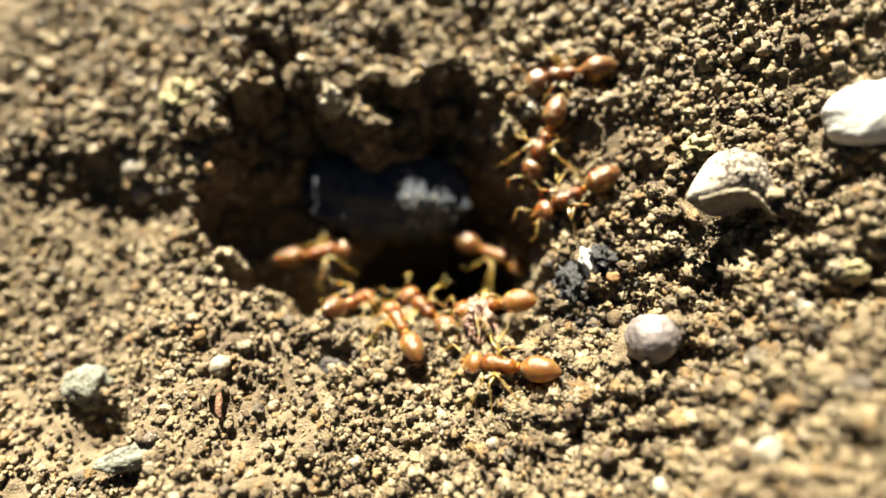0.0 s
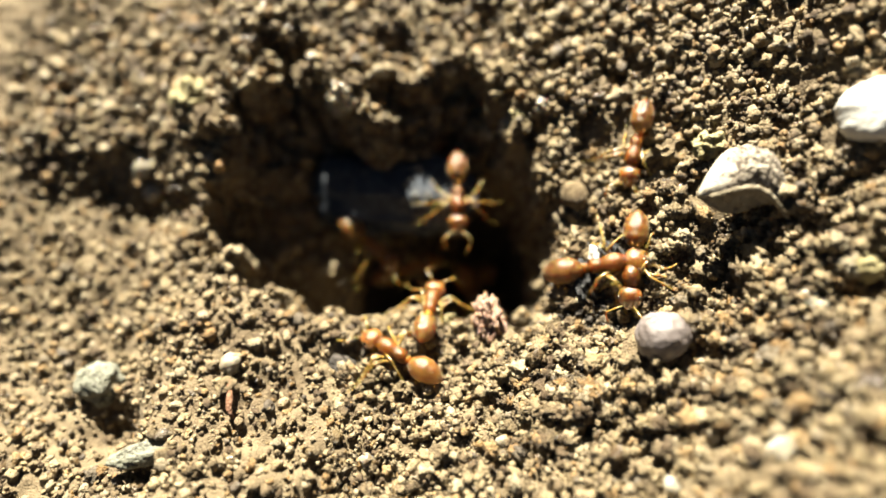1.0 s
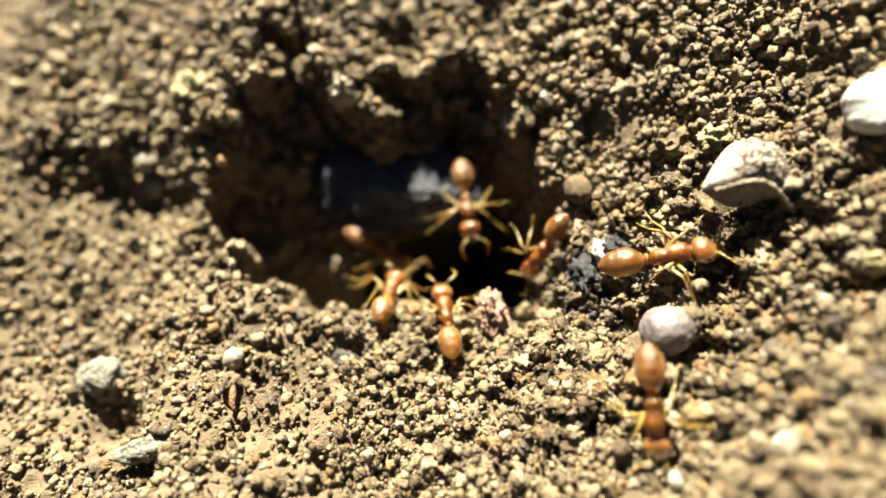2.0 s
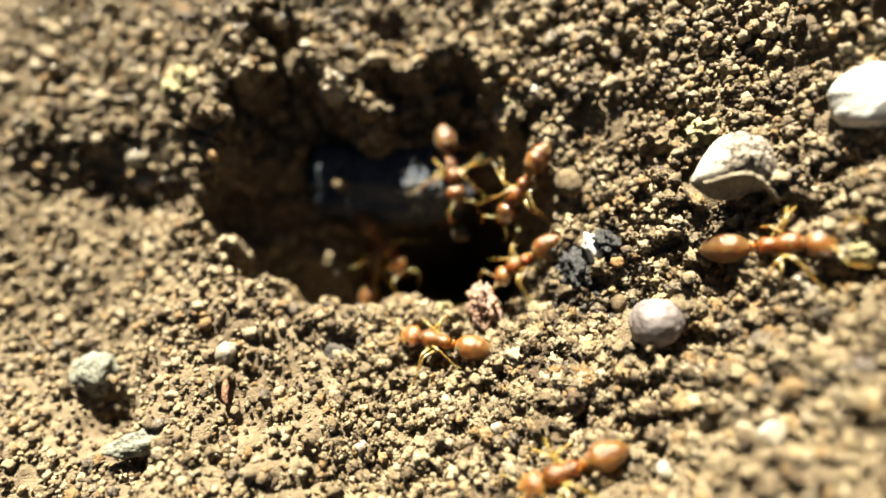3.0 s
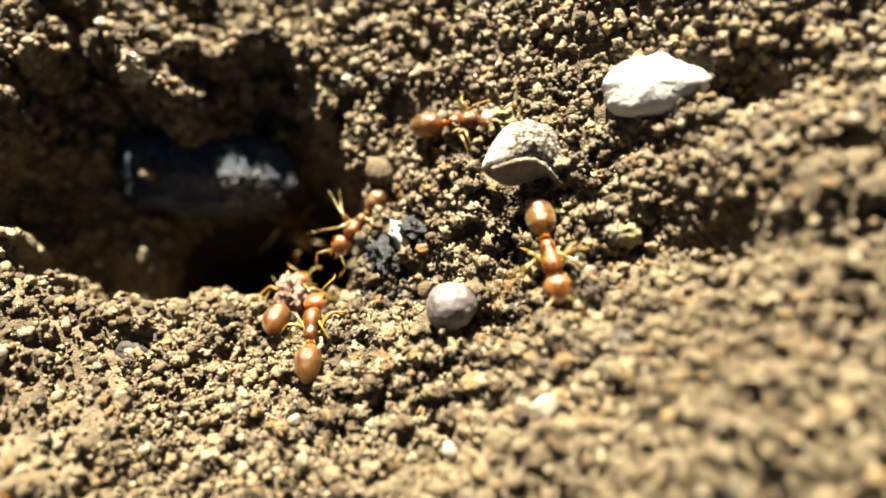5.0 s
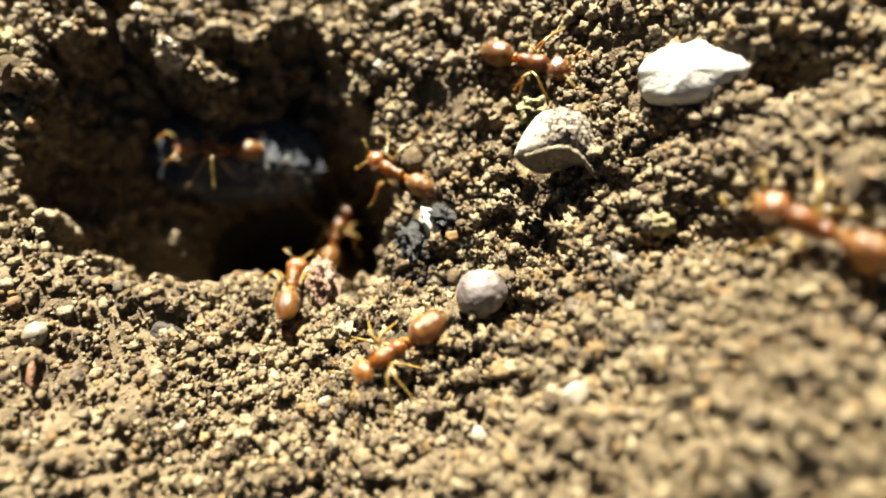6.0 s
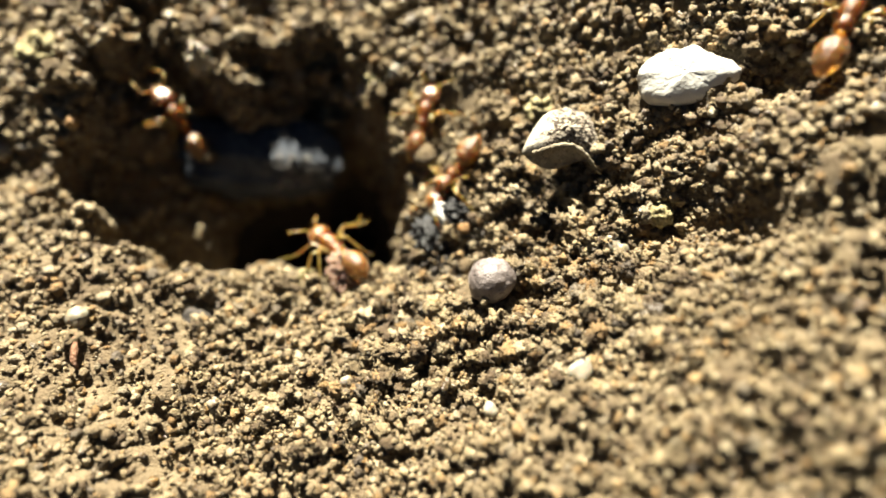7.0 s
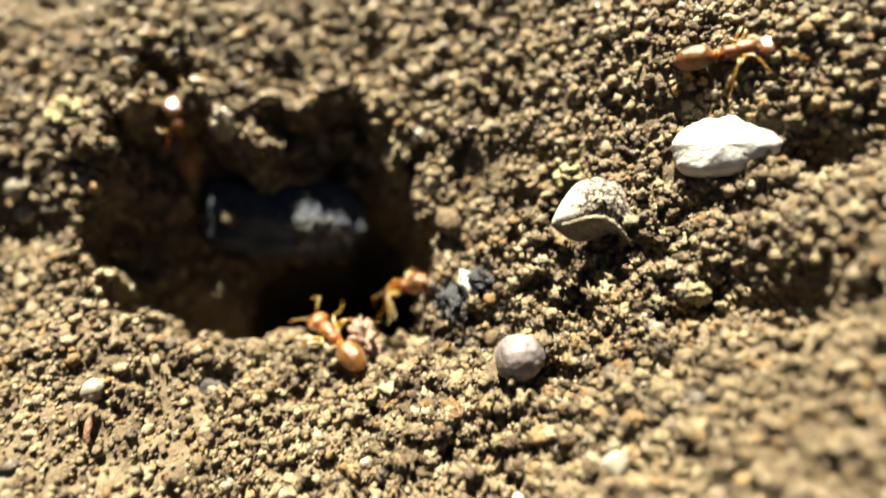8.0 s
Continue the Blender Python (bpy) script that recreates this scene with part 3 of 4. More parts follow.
root_fibre()
stone("dark_clod", -4.95, -5.65, 0.55, CINDER, "dark grey cindery clod", "clod", 45, (1.1, 0.9, 0.7), lift=0.5, level=3, rough=0.5)


def along(points, u):
    """A point on the open line through points, u from 0 to 1, rounded at the corners."""
    p = np.array(points, float)
    at = np.linspace(0, 1, len(p))
    return sum(np.array([np.interp(min(max(u + d, 0), 1), at, p[:, c]) for c in range(3)]) for d in (-0.06, 0, 0.06)) / 3


def shell_fragment():
    """A curved scrap of snail shell, propped up so that it overhangs, with a curled cream lip."""
    root = new("shell_fragment")
    upper = [(-1.65, 0, -.35), (-1.2, .9, .0), (-.4, 1.8, .15), (.6, 1.95, .15), (1.45, 1.65, .0), (1.8, .7, -.3), (1.95, -.1, -.5)]
    lower = [(-1.65, 0, -.35), (-1.1, -.25, .05), (-.3, -.08, .3), (.4, -.02, .3), (.9, -.22, .12), (1.5, -.4, -.2), (1.95, -.1, -.5)]
    under = [(-1.65, 0, -.35), (-1.2, -.48, -.36), (-.5, -.74, -.55), (.2, -.62, -.42), (.75, -.42, -.15), (1.3, -.45, -.3), (1.95, -.1, -.5)]
    n, m = 48, 26

    def sheet(low, high, swell, rough, thick):
        top = []
        for i in range(n + 1):
            a, b = along(low, i / n), along(high, i / n)
            for j in range(m + 1):
                v = j / m
                p = Vector(a * (1 - v) + b * v)
                pits = rough * (noise.noise(p * 2.3) + 0.7 * noise.noise(p * 6) + 0.45 * noise.noise(p * 13)) * (0.25 if i < 0.36 * n else 1)
                top.append((p.x, p.y, p.z + swell * 4 * v * (1 - v) * math.sin(math.pi * i / n) ** 0.6 + pits * math.sin(math.pi * i / n)))
        bottom = [(x, y, z - thick) for x, y, z in top]
        k = len(top)
        faces = []
        w = m + 1
        for i in range(n):
            for j in range(m):
                q = (i * w + j, (i + 1) * w + j, (i + 1) * w + j + 1, i * w + j + 1)
                faces += [q, tuple(c + k for c in q[::-1])]
        for i in range(n):
            for j in (0, m):
                q = (i * w + j, (i + 1) * w + j, (i + 1) * w + j + k, i * w + j + k)
                faces.append(q[::-1] if j == 0 else q)
        return top + bottom, faces

    verts, faces = sheet(lower, upper, 0.42, 0.17, 0.14)
    plate = mesh_of("shell_plate", verts, faces, SHELL)
    plate.materials.append(SHELL_CLEAN)
    for f in plate.polygons:                       # the outer side is rubbed clean where it falls away to the corner
        c = f.center / MM
        if c.x - 0.45 * c.y < -1.05 + 0.45 * noise.noise(c * 3):
            f.material_index = 1
    part("shell_plate", plate, root, label="chalky plate crusted with soil on one side")
    part("shell_underside", mesh_of("shell_underside", *sheet(under, lower, -0.1, 0.03, 0.1), SHELL_RIM), root, label="smooth cream underside of the shell")
    lip = [(-1.35, -.22, -.10), (-.7, -.12, .2), (-.1, -.03, .36), (.5, -.05, .30), (.95, -.30, .10), (1.35, -.62, -.2), (2.3, -1.25, -1.0)]
    part("shell_lip", mesh_of("shell_lip", *tube([along(lip, k / 24) for k in range(25)], [0.085 + 0.06 * math.sin(math.pi * k / 24) * (0.7 + 0.6 * noise.noise((k * 0.45, 2, 1))) + 0.026 * math.sin(k * 2.4) - 0.05 * (k / 24) ** 3 for k in range(25)], 10), SHELL_RIM), root, label="curled ribbed cream lip of the shell")
    root.matrix_basis = pose(11.05 * MM, 0.05 * MM, 6.0 * MM)
    return tagged(root, "chalky cream snail shell fragment propped on the soil", "shell fragment")


shell_fragment()


def clods():
    """Hard crumbs of soil that stand out from the rest."""
    set_places = ((-5.3, 8.0, 0.8), (-4.8, 7.3, 0.6), (-4.2, 6.8, 0.45), (-5.9, 8.7, 0.7), (2.5, 6.5, 0.8), (2.4, 8.2, 0.85), (-2.6, 9.2, 0.8), (-12.0, 6.0, 1.0), (3.3, 5.6, 0.6), (1.6, 7.4, 0.6), (4.2, 7.4, 0.7),
                  (-0.6, 9.8, 0.8), (0.8, 9.2, 0.7), (-7.4, 9.0, 0.9), (9.2, 2.9, 0.8), (11.5, -3.5, 0.5), (19.8, -2.6, 0.5), (-9.6, -6.7, 0.5), (5.2, -0.2, 0.5), (5.0, -2.6, 0.45),
                  (-6.5, -4.3, 0.6), (0.2, -4.1, 0.5), (-1.2, -4.2, 0.55), (-3.2, -4.0, 0.5), (4.4, -4.5, 0.55), (14.9, -0.6, 0.45), (12.6, 1.9, 0.5))
    rng = random.Random(9)
    places = list(set_places)
    for _ in range(70):
        x, y = rng.uniform(-20, 22), rng.uniform(-13, 14)
        if -5.5 < x < 4.5 and -3.2 < y < 5.5 or math.hypot(x - 8.3, y + 4.7) < 2 or math.hypot(x - 11, y - 1) < 3.2 or math.hypot(x - 16.2, y - 2.3) < 3:
            continue
        places.append((x, y, rng.uniform(0.26, 0.46)))
    for _ in range(55):                                  # the coarse far side of the crater
        x, y = rng.uniform(-12, 4.5), rng.uniform(6.6, 12.5)
        if math.hypot((x + 4.5) / 4.5, (y - 7.5) / 2.6) < 1:
            continue
        places.append((x, y, rng.uniform(0.26, 0.55)))
    shapes = []
    for k in range(7):
        v, f = ball(3)
        verts = []
        for p in v:                                      # crumbs stuck together, with clefts between them
            q = Vector(p) + Vector((k * 7.3, 0, 0))
            verts.append(tuple(Vector(p) * (0.95 + 0.45 * noise.noise(q * 1.5) - 0.55 * abs(noise.noise(q * 2.6)) + 0.12 * noise.noise(q * 7))))
        shapes.append(mesh_of("soil_clod", verts, f.tolist(), CLOD, smooth=False))
    for k, (x, y, r) in enumerate(places):
        ob = new("soil_clod", shapes[k % 7])
        r *= MM
        ob.matrix_basis = pose(x * MM, y * MM, float(ground(x, y)) * MM + 0.5 * r, rng.uniform(0, 360), rng.uniform(0, 360), rng.uniform(0, 360)) @ Matrix.Diagonal((r / MM, r / MM, r / MM * 0.85, 1))
        tagged(ob, "tan crumbly soil clod beside the nest crater", "clod", "soil clods round the crater")


clods()


CARRIED_CRUMB = stone("carried_crumb", 1.5, 0.2, 0.42, CLOD, "pale crumb of soil carried in an ant's jaws", "crumb", 81, (1.1, 0.9, 0.8), level=3, rough=0.5, size=0.5)
DROPPED_CRUMB = stone("dropped_crumb", -1.6, -0.2, 0.42, CLOD, "pale crumb of soil dropped on the slate rock", "crumb", 82, (1, 0.9, 0.8), level=3, rough=0.4, size=0.6)


# ---- ants ----
def build_ant():
    root = new("ant")
    root.empty_display_size = 0.001
    part("mesosoma", mesh_of("mesosoma", *loft([(1.08, .14, .13, .76), (1.02, .25, .22, .78), (.85, .36, .33, .80), (.62, .39, .36, .82), (.40, .34, .33, .82),
         (.20, .28, .27, .79), (.10, .27, .25, .77), (-.02, .30, .29, .77), (-.20, .31, .32, .75), (-.34, .25, .27, .69), (-.44, .11, .11, .60)]), ANT_BODY), root)
    part("petiole", mesh_of("petiole", *loft([(-.40, .07, .08, .60), (-.46, .16, .20, .68), (-.52, .21, .29, .72), (-.58, .18, .23, .70), (-.66, .09, .10, .62)], 14), ANT_BODY), root)
    rings = []
    for x, w in ((-.60, .07), (-.66, .22), (-.78, .35), (-.95, .46), (-1.10, .525), (-1.12, .516), (-1.30, .55), (-1.52, .54), (-1.54, .528),
                 (-1.75, .49), (-1.90, .43), (-1.92, .418), (-2.10, .29), (-2.22, .17), (-2.30, .05)):
        rings.append((x, w, w * .95, .72 + .06 * math.sin((x + .6) * -1.7)))
    part("gaster", mesh_of("gaster", *loft(rings, 24), ANT_GASTER), root, label="amber gaster with pale silky bands")
    head = part("head", mesh_of("head", *loft([(-.02, .10, .10, 0), (.03, .28, .20, .0), (.14, .43, .31, .0), (.33, .51, .37, -.01), (.55, .49, .36, -.03), (.72, .42, .30, -.06),
                (.87, .31, .21, -.10), (.97, .16, .12, -.12)], 24), ANT_BODY), root, (1.06, 0, .76), (0, 12, 0))
    eye_v, eye_f = ball(2)
    eye = mesh_of("eye", (eye_v * [.10, .06, .085]).tolist(), eye_f.tolist(), ANT_EYE)
    jaw = [mesh_of("mandible", *tube([(0, 0, 0), (.16, s * .07, -.03), (.30, s * .0, -.06), (.36, -s * .06, -.07)], [.075, .08, .055, .015], 8), ANT_BODY) for s in (1, -1)]
    feeler = [mesh_of("antenna", *tube([(0, 0, 0), (.20, s * .22, .14), (.48, s * .52, .26), (.54, s * .56, .24), (.72, s * .54, .12), (.94, s * .46, -.02), (1.20, s * .36, -.18)],
              [.028, .03, .034, .036, .034, .042, .022], 8), ANT_LIMB) for s in (1, -1)]
    for k, s in enumerate((1, -1)):
        part("eye", eye, head, (.44, s * .445, .13), (0, 0, s * 10), "small dark eye")
        part("mandible", jaw[k], head, (.88, s * .13, -.13))
        part("antenna", feeler[k], head, (.76, s * .16, .14))
    for k, (x, reach, sweep) in enumerate(((.72, 1.08, 48), (.32, 1.1, -8), (-.06, 1.38, -46))):
        for s in (1, -1):
            line = [(0, 0, 0), (0, .16, -.02), (.02, .45, .26), (.03, .72, .36), (.02, .80, .33), (-.05, 1.05, .0), (-.12, 1.32, -.34), (-.14, 1.38, -.40), (-.20, 1.60, -.50), (-.26, 1.86, -.54)]
            line = [(a, s * b * reach, c) for a, b, c in line]
            wide = [.085, .07, .072, .052, .042, .046, .036, .026, .022, .013]
            # each leg is swept forward or back about its coxa
            c, d = math.cos(radians(sweep * s)), math.sin(radians(sweep * s))
            line = [(a * c - b * d, a * d + b * c, e) for a, b, e in line]
            part("leg", mesh_of("leg", *tube(line, wide, 8), ANT_LIMB), root, (x, s * .17, .56), (0, 0, 0), "slender yellow-amber leg")
    return tagged(root, "orange-brown ant with amber legs on dry soil", "ant", "ants at the nest hole")


FIRST_ANT = build_ant()


def march(ant, rows, seed):
    """Key an ant along rows of seconds, x, y, z and its turn, and let its legs and feelers work as it goes."""
    walk(ant, [(t, pose(x * MM, y * MM, z * MM, rx, ry, rz)) for t, x, y, z, rx, ry, rz in rows])
    times = [r[0] for r in rows]
    turns = np.unwrap([radians(r[6]) for r in rows])
    ticks = np.arange(0, 8.01, 0.1)
    x, y, h = (np.interp(ticks, times, v) for v in ([r[1] for r in rows], [r[2] for r in rows], turns))
    gone = np.concatenate([[0], np.cumsum(np.hypot(np.diff(x), np.diff(y)) + 0.9 * np.abs(np.diff(h)))])
    legs = [o for o in ant.children if o.name.startswith("leg")]
    for k, leg in enumerate(legs):
        side = 1 if leg.location.y > 0 else -1
        phase = seed * 1.7 + (math.pi if k in (1, 2, 5) else 0)
        rest = leg.location.copy()
        leg_rows = []
        for t, g in zip(ticks, gone):
            a = 2 * math.pi * g / 2.6 + phase
            leg_rows.append((t, Matrix.Translation(rest) @ pose(0, 0, 0, side * (4 + 9 * max(0, math.cos(a))), 0, side * -17 * math.sin(a))))
        walk(leg, leg_rows)
    head = [o for o in ant.children if o.name.startswith("head")][0]
    for o in head.children:
        if o.name.startswith("antenna"):
            s = 1 if o.location.y > 0 else -1
            rest = o.location.copy()
            walk(o, [(t, Matrix.Translation(rest) @ pose(0, 0, 0, 0, 14 * math.sin(9 * t + seed + s), s * (4 + 16 * math.sin(7.3 * t + seed * 2 + s * 1.2)))) for t in ticks[::2]])


def motions():
    """All that moves: the ants, and the crumb that one of them drags out."""
    ants = [FIRST_ANT] + [copy_thing(FIRST_ANT, Matrix.Identity(4)) for _ in range(12)]
    ants[11].scale = (1.05, 1.05, 1.05)
    ants[10].scale = (0.93, 0.93, 0.93)
    ants[9].scale = (1.08, 1.08, 1.08)
    ants[4].scale = (0.93, 0.93, 0.93)
    ants[2].scale = (0.95, 0.95, 0.95)
    ants[1].scale = (0.97, 0.97, 0.97)
    march(ants[0], [(0.00, 2.85, -6.00, 1.13, 12, 21, 170), (0.10, 2.43, -5.93, 0.97, 10, 22, 162), (0.30, 1.71, -6.22, 1.42, 14, -0, 176), (0.50, 0.92, -6.94, 0.89, 17, 12, 186), (0.70, -0.59, -7.01, 0.67, 16, 6, 174), (0.80, -0.94, -6.82, 0.59, 15, 6, 164), (0.90, -1.76, -5.98, 0.25, 15, 6, 157), (1.00, -2.35, -5.49, 0.07, 16, 10, 148), (1.10, -3.21, -4.94, -0.05, 20, 13, 134), (1.30, -4.26, -3.62, -0.74, 30, 28, 100), (1.50, -3.46, -3.57, -0.76, -1, 26, 84), (1.70, -3.18, -3.15, -1.09, -2, 33, 76), (2.80, -3.77, -2.23, -2.39, 0, 54, 91), (3.00, -3.93, -0.33, -5.93, -2, -1, 76), (3.35, -2.60, -0.90, -15.05, 0, 78, 76), (8.00, -2.60, -0.90, -15.05, 0, 78, 76)], 0)
    march(ants[1], [(0.00, -1.98, -4.18, -0.60, 21, 30, 118), (0.10, -1.92, -3.74, -0.65, 1, 25, 110), (0.30, -1.83, -3.37, -1.05, 2, 38, 104), (0.50, -1.55, -3.34, -1.04, -1, 38, 85), (0.70, -1.42, -3.05, -1.06, -1, 36, 84), (1.00, -1.06, -3.32, -0.75, -2, 33, 80), (1.30, -0.90, -3.12, -1.05, -0, 38, 88), (1.50, -0.55, -3.84, -0.60, 3, 29, 94), (1.70, -0.49, -3.80, -0.66, 7, 30, 96), (2.80, -0.27, -5.09, 0.93, 6, -11, 137), (3.00, -0.12, -5.43, 0.26, 12, 11, 166), (3.20, -1.36, -6.31, 0.38, 13, -7, 204), (3.40, -1.45, -7.14, 0.56, 8, -12, 236), (3.60, -1.11, -8.05, 0.83, 10, -15, 248), (3.80, -1.48, -8.27, 0.88, 10, -15, 248), (4.00, -1.70, -8.19, 0.85, 7, -15, 257), (4.20, -2.02, -9.01, 1.08, 7, -16, 262), (4.40, -2.23, -10.38, 1.52, 7, -19, 262), (4.70, -4.99, -10.66, 1.73, 6, -20, 232), (5.60, -13.39, -16.29, 3.29, 1, -7, 234), (8.00, -13.39, -16.29, 3.29, 1, -7, 234)], 1)
    march(ants[2], [(0.00, -4.77, -2.62, -1.99, -9, 50, 39), (0.10, -4.56, -2.27, -2.10, -8, 56, 51), (0.30, -3.55, -0.70, -5.88, -8, -0, 19), (0.50, -3.21, -0.42, -5.86, -8, -1, 16), (0.70, -2.65, -0.06, -5.84, -8, -3, 17), (0.90, -2.41, 0.30, -5.81, -8, -4, 18), (1.20, -2.26, 0.47, -5.80, -8, -4, 18), (1.55, -1.60, -0.20, -14.88, 0, 78, 18), (8.00, -1.60, -0.20, -14.88, 0, 78, 18)], 2)
    march(ants[3], [(0.00, -6.76, 0.87, -3.99, -8, 6, 13), (0.10, -6.18, 1.09, -4.05, -9, 6, 2), (0.30, -5.85, 1.56, -4.04, -8, 7, -11), (0.50, -5.24, 1.43, -4.11, -8, 6, -26), (0.80, -4.64, 1.41, -4.15, -7, 6, -37), (1.10, -4.51, 1.36, -4.17, -7, 6, -41), (1.50, -4.37, 0.90, -4.21, -7, 4, -31), (1.70, -4.22, 0.73, -4.23, -8, 3, -26), (2.80, -3.75, 0.73, -4.24, -5, 4, -55), (3.20, -3.48, 0.86, -4.24, -6, 3, -47), (3.48, -3.50, 0.30, -10.50, -4, 50, -29), (4.10, -3.20, -0.40, -15.01, 0, 75, -29), (5.20, -3.20, -0.40, -15.01, 0, 75, -29), (5.40, -3.12, 1.44, -10.63, 3, 42, -85), (5.60, -3.04, 3.27, -6.25, 6, 8, -141), (5.80, -2.96, 5.11, -1.87, 9, -25, -196), (5.90, -3.43, 4.80, -2.02, 9, -21, -185), (6.00, -3.84, 3.84, -2.17, 9, -16, -176), (6.20, -4.79, 2.07, -2.62, 7, -2, -145), (6.40, -5.13, 1.85, -2.47, 8, -11, -161), (6.60, -5.87, 2.45, -2.03, 9, -20, -179), (6.80, -6.17, 4.04, -1.71, 9, -32, -212), (7.00, -7.18, 5.30, -1.49, 7, -37, -235), (7.20, -7.15, 7.09, -1.07, -21, -38, -233), (7.50, -8.04, 8.43, 0.26, 2, -35, -246), (8.00, -8.13, 7.55, -0.36, 10, -39, -257)], 3)
    march(ants[4], [(0.00, -0.62, -3.10, -1.14, 6, 16, 135), (0.10, -0.28, -2.15, -1.97, 1, 44, 96), (0.20, -0.25, -0.00, -5.61, 0, -1, 93), (0.30, -0.17, 0.82, -5.56, 0, -3, 92), (0.60, -0.25, 1.26, -5.54, 0, -5, 90), (0.95, 0.10, -0.50, -14.58, 0, 78, 90), (8.00, 0.10, -0.50, -14.58, 0, 78, 90)], 4)
    march(ants[5], [(0.00, 2.37, -3.39, 0.03, 44, 31, 178), (0.10, 2.70, -3.39, 0.45, 51, 11, 197), (0.20, 2.48, -3.92, 0.44, 48, 5, 217), (0.30, 1.91, -3.82, -0.10, 6, -31, 272), (0.40, 1.49, -4.01, -0.09, -21, -33, 299), (0.50, 1.57, -3.15, -0.70, -3, -43, 288), (0.70, 1.29, -2.28, -1.72, -2, -51, 282), (0.90, 0.95, 0.05, -5.45, -3, -2, 292), (1.25, 1.30, -0.90, -14.40, 0, 78, 292), (8.00, 1.30, -0.90, -14.40, 0, 78, 292)], 5)
    march(ants[6], [(0.00, 6.15, 1.89, 1.53, 3, 21, -156), (0.10, 5.93, 1.78, 1.44, 3, 20, -163), (0.30, 5.50, 1.72, 0.94, -1, 31, -170), (0.50, 4.69, 1.57, 0.66, -4, 32, -175), (0.70, 3.67, 1.77, -0.73, 13, 53, -197), (0.80, 3.75, 1.91, -0.43, 14, 54, -188), (1.15, 1.50, 0.40, -14.28, 0, 75, -188), (2.30, 1.50, 0.40, -14.28, 0, 75, -188), (2.55, 2.64, 1.48, -7.22, 4, 60, -157), (2.80, 3.79, 2.56, -0.17, 8, 45, -126), (3.00, 3.84, 2.33, 0.46, 6, 32, -125), (3.20, 4.46, 2.31, 0.75, 33, 29, -118), (3.40, 4.74, 2.50, 0.90, 41, 29, -119), (3.50, 4.83, 2.59, 0.95, 42, 28, -115), (3.60, 5.07, 2.66, 1.02, 42, 27, -111), (3.80, 5.38, 2.52, 1.43, 44, 10, -95), (4.00, 5.97, 3.23, 1.64, 22, 1, -64), (4.20, 7.53, 2.99, 2.23, 16, -21, -22), (4.40, 8.49, 2.39, 2.65, 14, -24, -26), (4.50, 8.94, 2.07, 2.89, 9, -27, -22), (4.70, 8.83, 2.35, 2.83, 7, -27, -14), (5.80, 11.47, 5.12, 4.87, 15, -30, -12), (5.90, 11.11, 5.07, 4.64, 20, -27, -20), (6.00, 10.90, 5.02, 4.51, 26, -22, -33), (6.20, 9.77, 4.81, 3.71, 31, 7, -76), (6.40, 8.70, 2.78, 2.84, 26, 10, -100), (6.50, 8.38, 2.37, 2.59, 24, 15, -113), (6.60, 8.04, 2.33, 2.38, 19, 20, -126), (6.80, 7.51, 2.33, 2.10, 14, 22, -134), (7.00, 7.18, 0.47, 1.85, 21, 20, -128), (7.20, 5.81, -0.31, 0.98, 37, 27, -129), (7.50, 4.31, -0.97, 0.08, 4, 8, -114), (7.65, 4.10, -0.79, -0.74, 8, 36, -165), (7.80, 3.88, -0.61, -1.55, 13, 63, -216), (8.00, 4.05, -1.02, -0.99, 15, 63, -206)], 6)
    march(ants[7], [(0.00, 4.92, 4.76, 1.65, 9, 20, -114), (0.20, 5.48, 4.46, 1.72, 17, 15, -91), (0.40, 6.84, 4.28, 2.16, 26, -5, -46), (0.50, 7.23, 3.97, 2.25, 24, -12, -35), (0.70, 8.13, 0.94, 2.42, 31, -6, -79), (0.80, 8.21, -0.13, 2.44, 34, 2, -91), (0.90, 7.97, -1.35, 2.27, 31, 7, -100), (1.10, 7.98, -1.92, 2.18, 30, 11, -98), (1.30, 7.18, -4.39, 3.63, 3, -31, -112), (1.50, 7.51, -5.34, 4.10, 60, 39, -98), (1.70, 7.67, -6.50, 4.02, 25, 21, -70), (2.25, 6.88, -8.49, 3.65, 28, 13, -110), (2.80, 6.09, -10.49, 3.28, 32, 6, -150), (3.00, 4.64, -10.65, 2.84, 25, 7, -160), (3.20, 2.95, -10.46, 2.37, 20, 8, -161), (3.40, 0.71, -10.42, 1.91, 17, 8, -174), (3.60, 0.89, -10.30, 1.90, 15, 12, -189), (3.80, 1.57, -9.96, 1.90, 6, 20, -222), (4.00, 2.30, -7.98, 1.43, -8, 20, -246), (4.20, 1.95, -6.76, 1.01, -11, 20, -247), (4.40, 1.29, -4.92, 0.31, -14, 16, -269), (4.50, 1.54, -4.48, 0.27, -15, 13, -275), (4.70, 1.50, -4.14, -0.14, -21, 22, -291), (5.80, 1.61, -1.62, -1.90, -2, 48, -282), (6.00, 1.95, 0.40, -5.24, -3, -6, -287), (6.30, 1.80, 0.73, -5.26, -2, -6, -283), (6.65, -0.70, -1.20, -14.78, 0, 78, -283), (8.00, -0.70, -1.20, -14.78, 0, 78, -283)], 7)
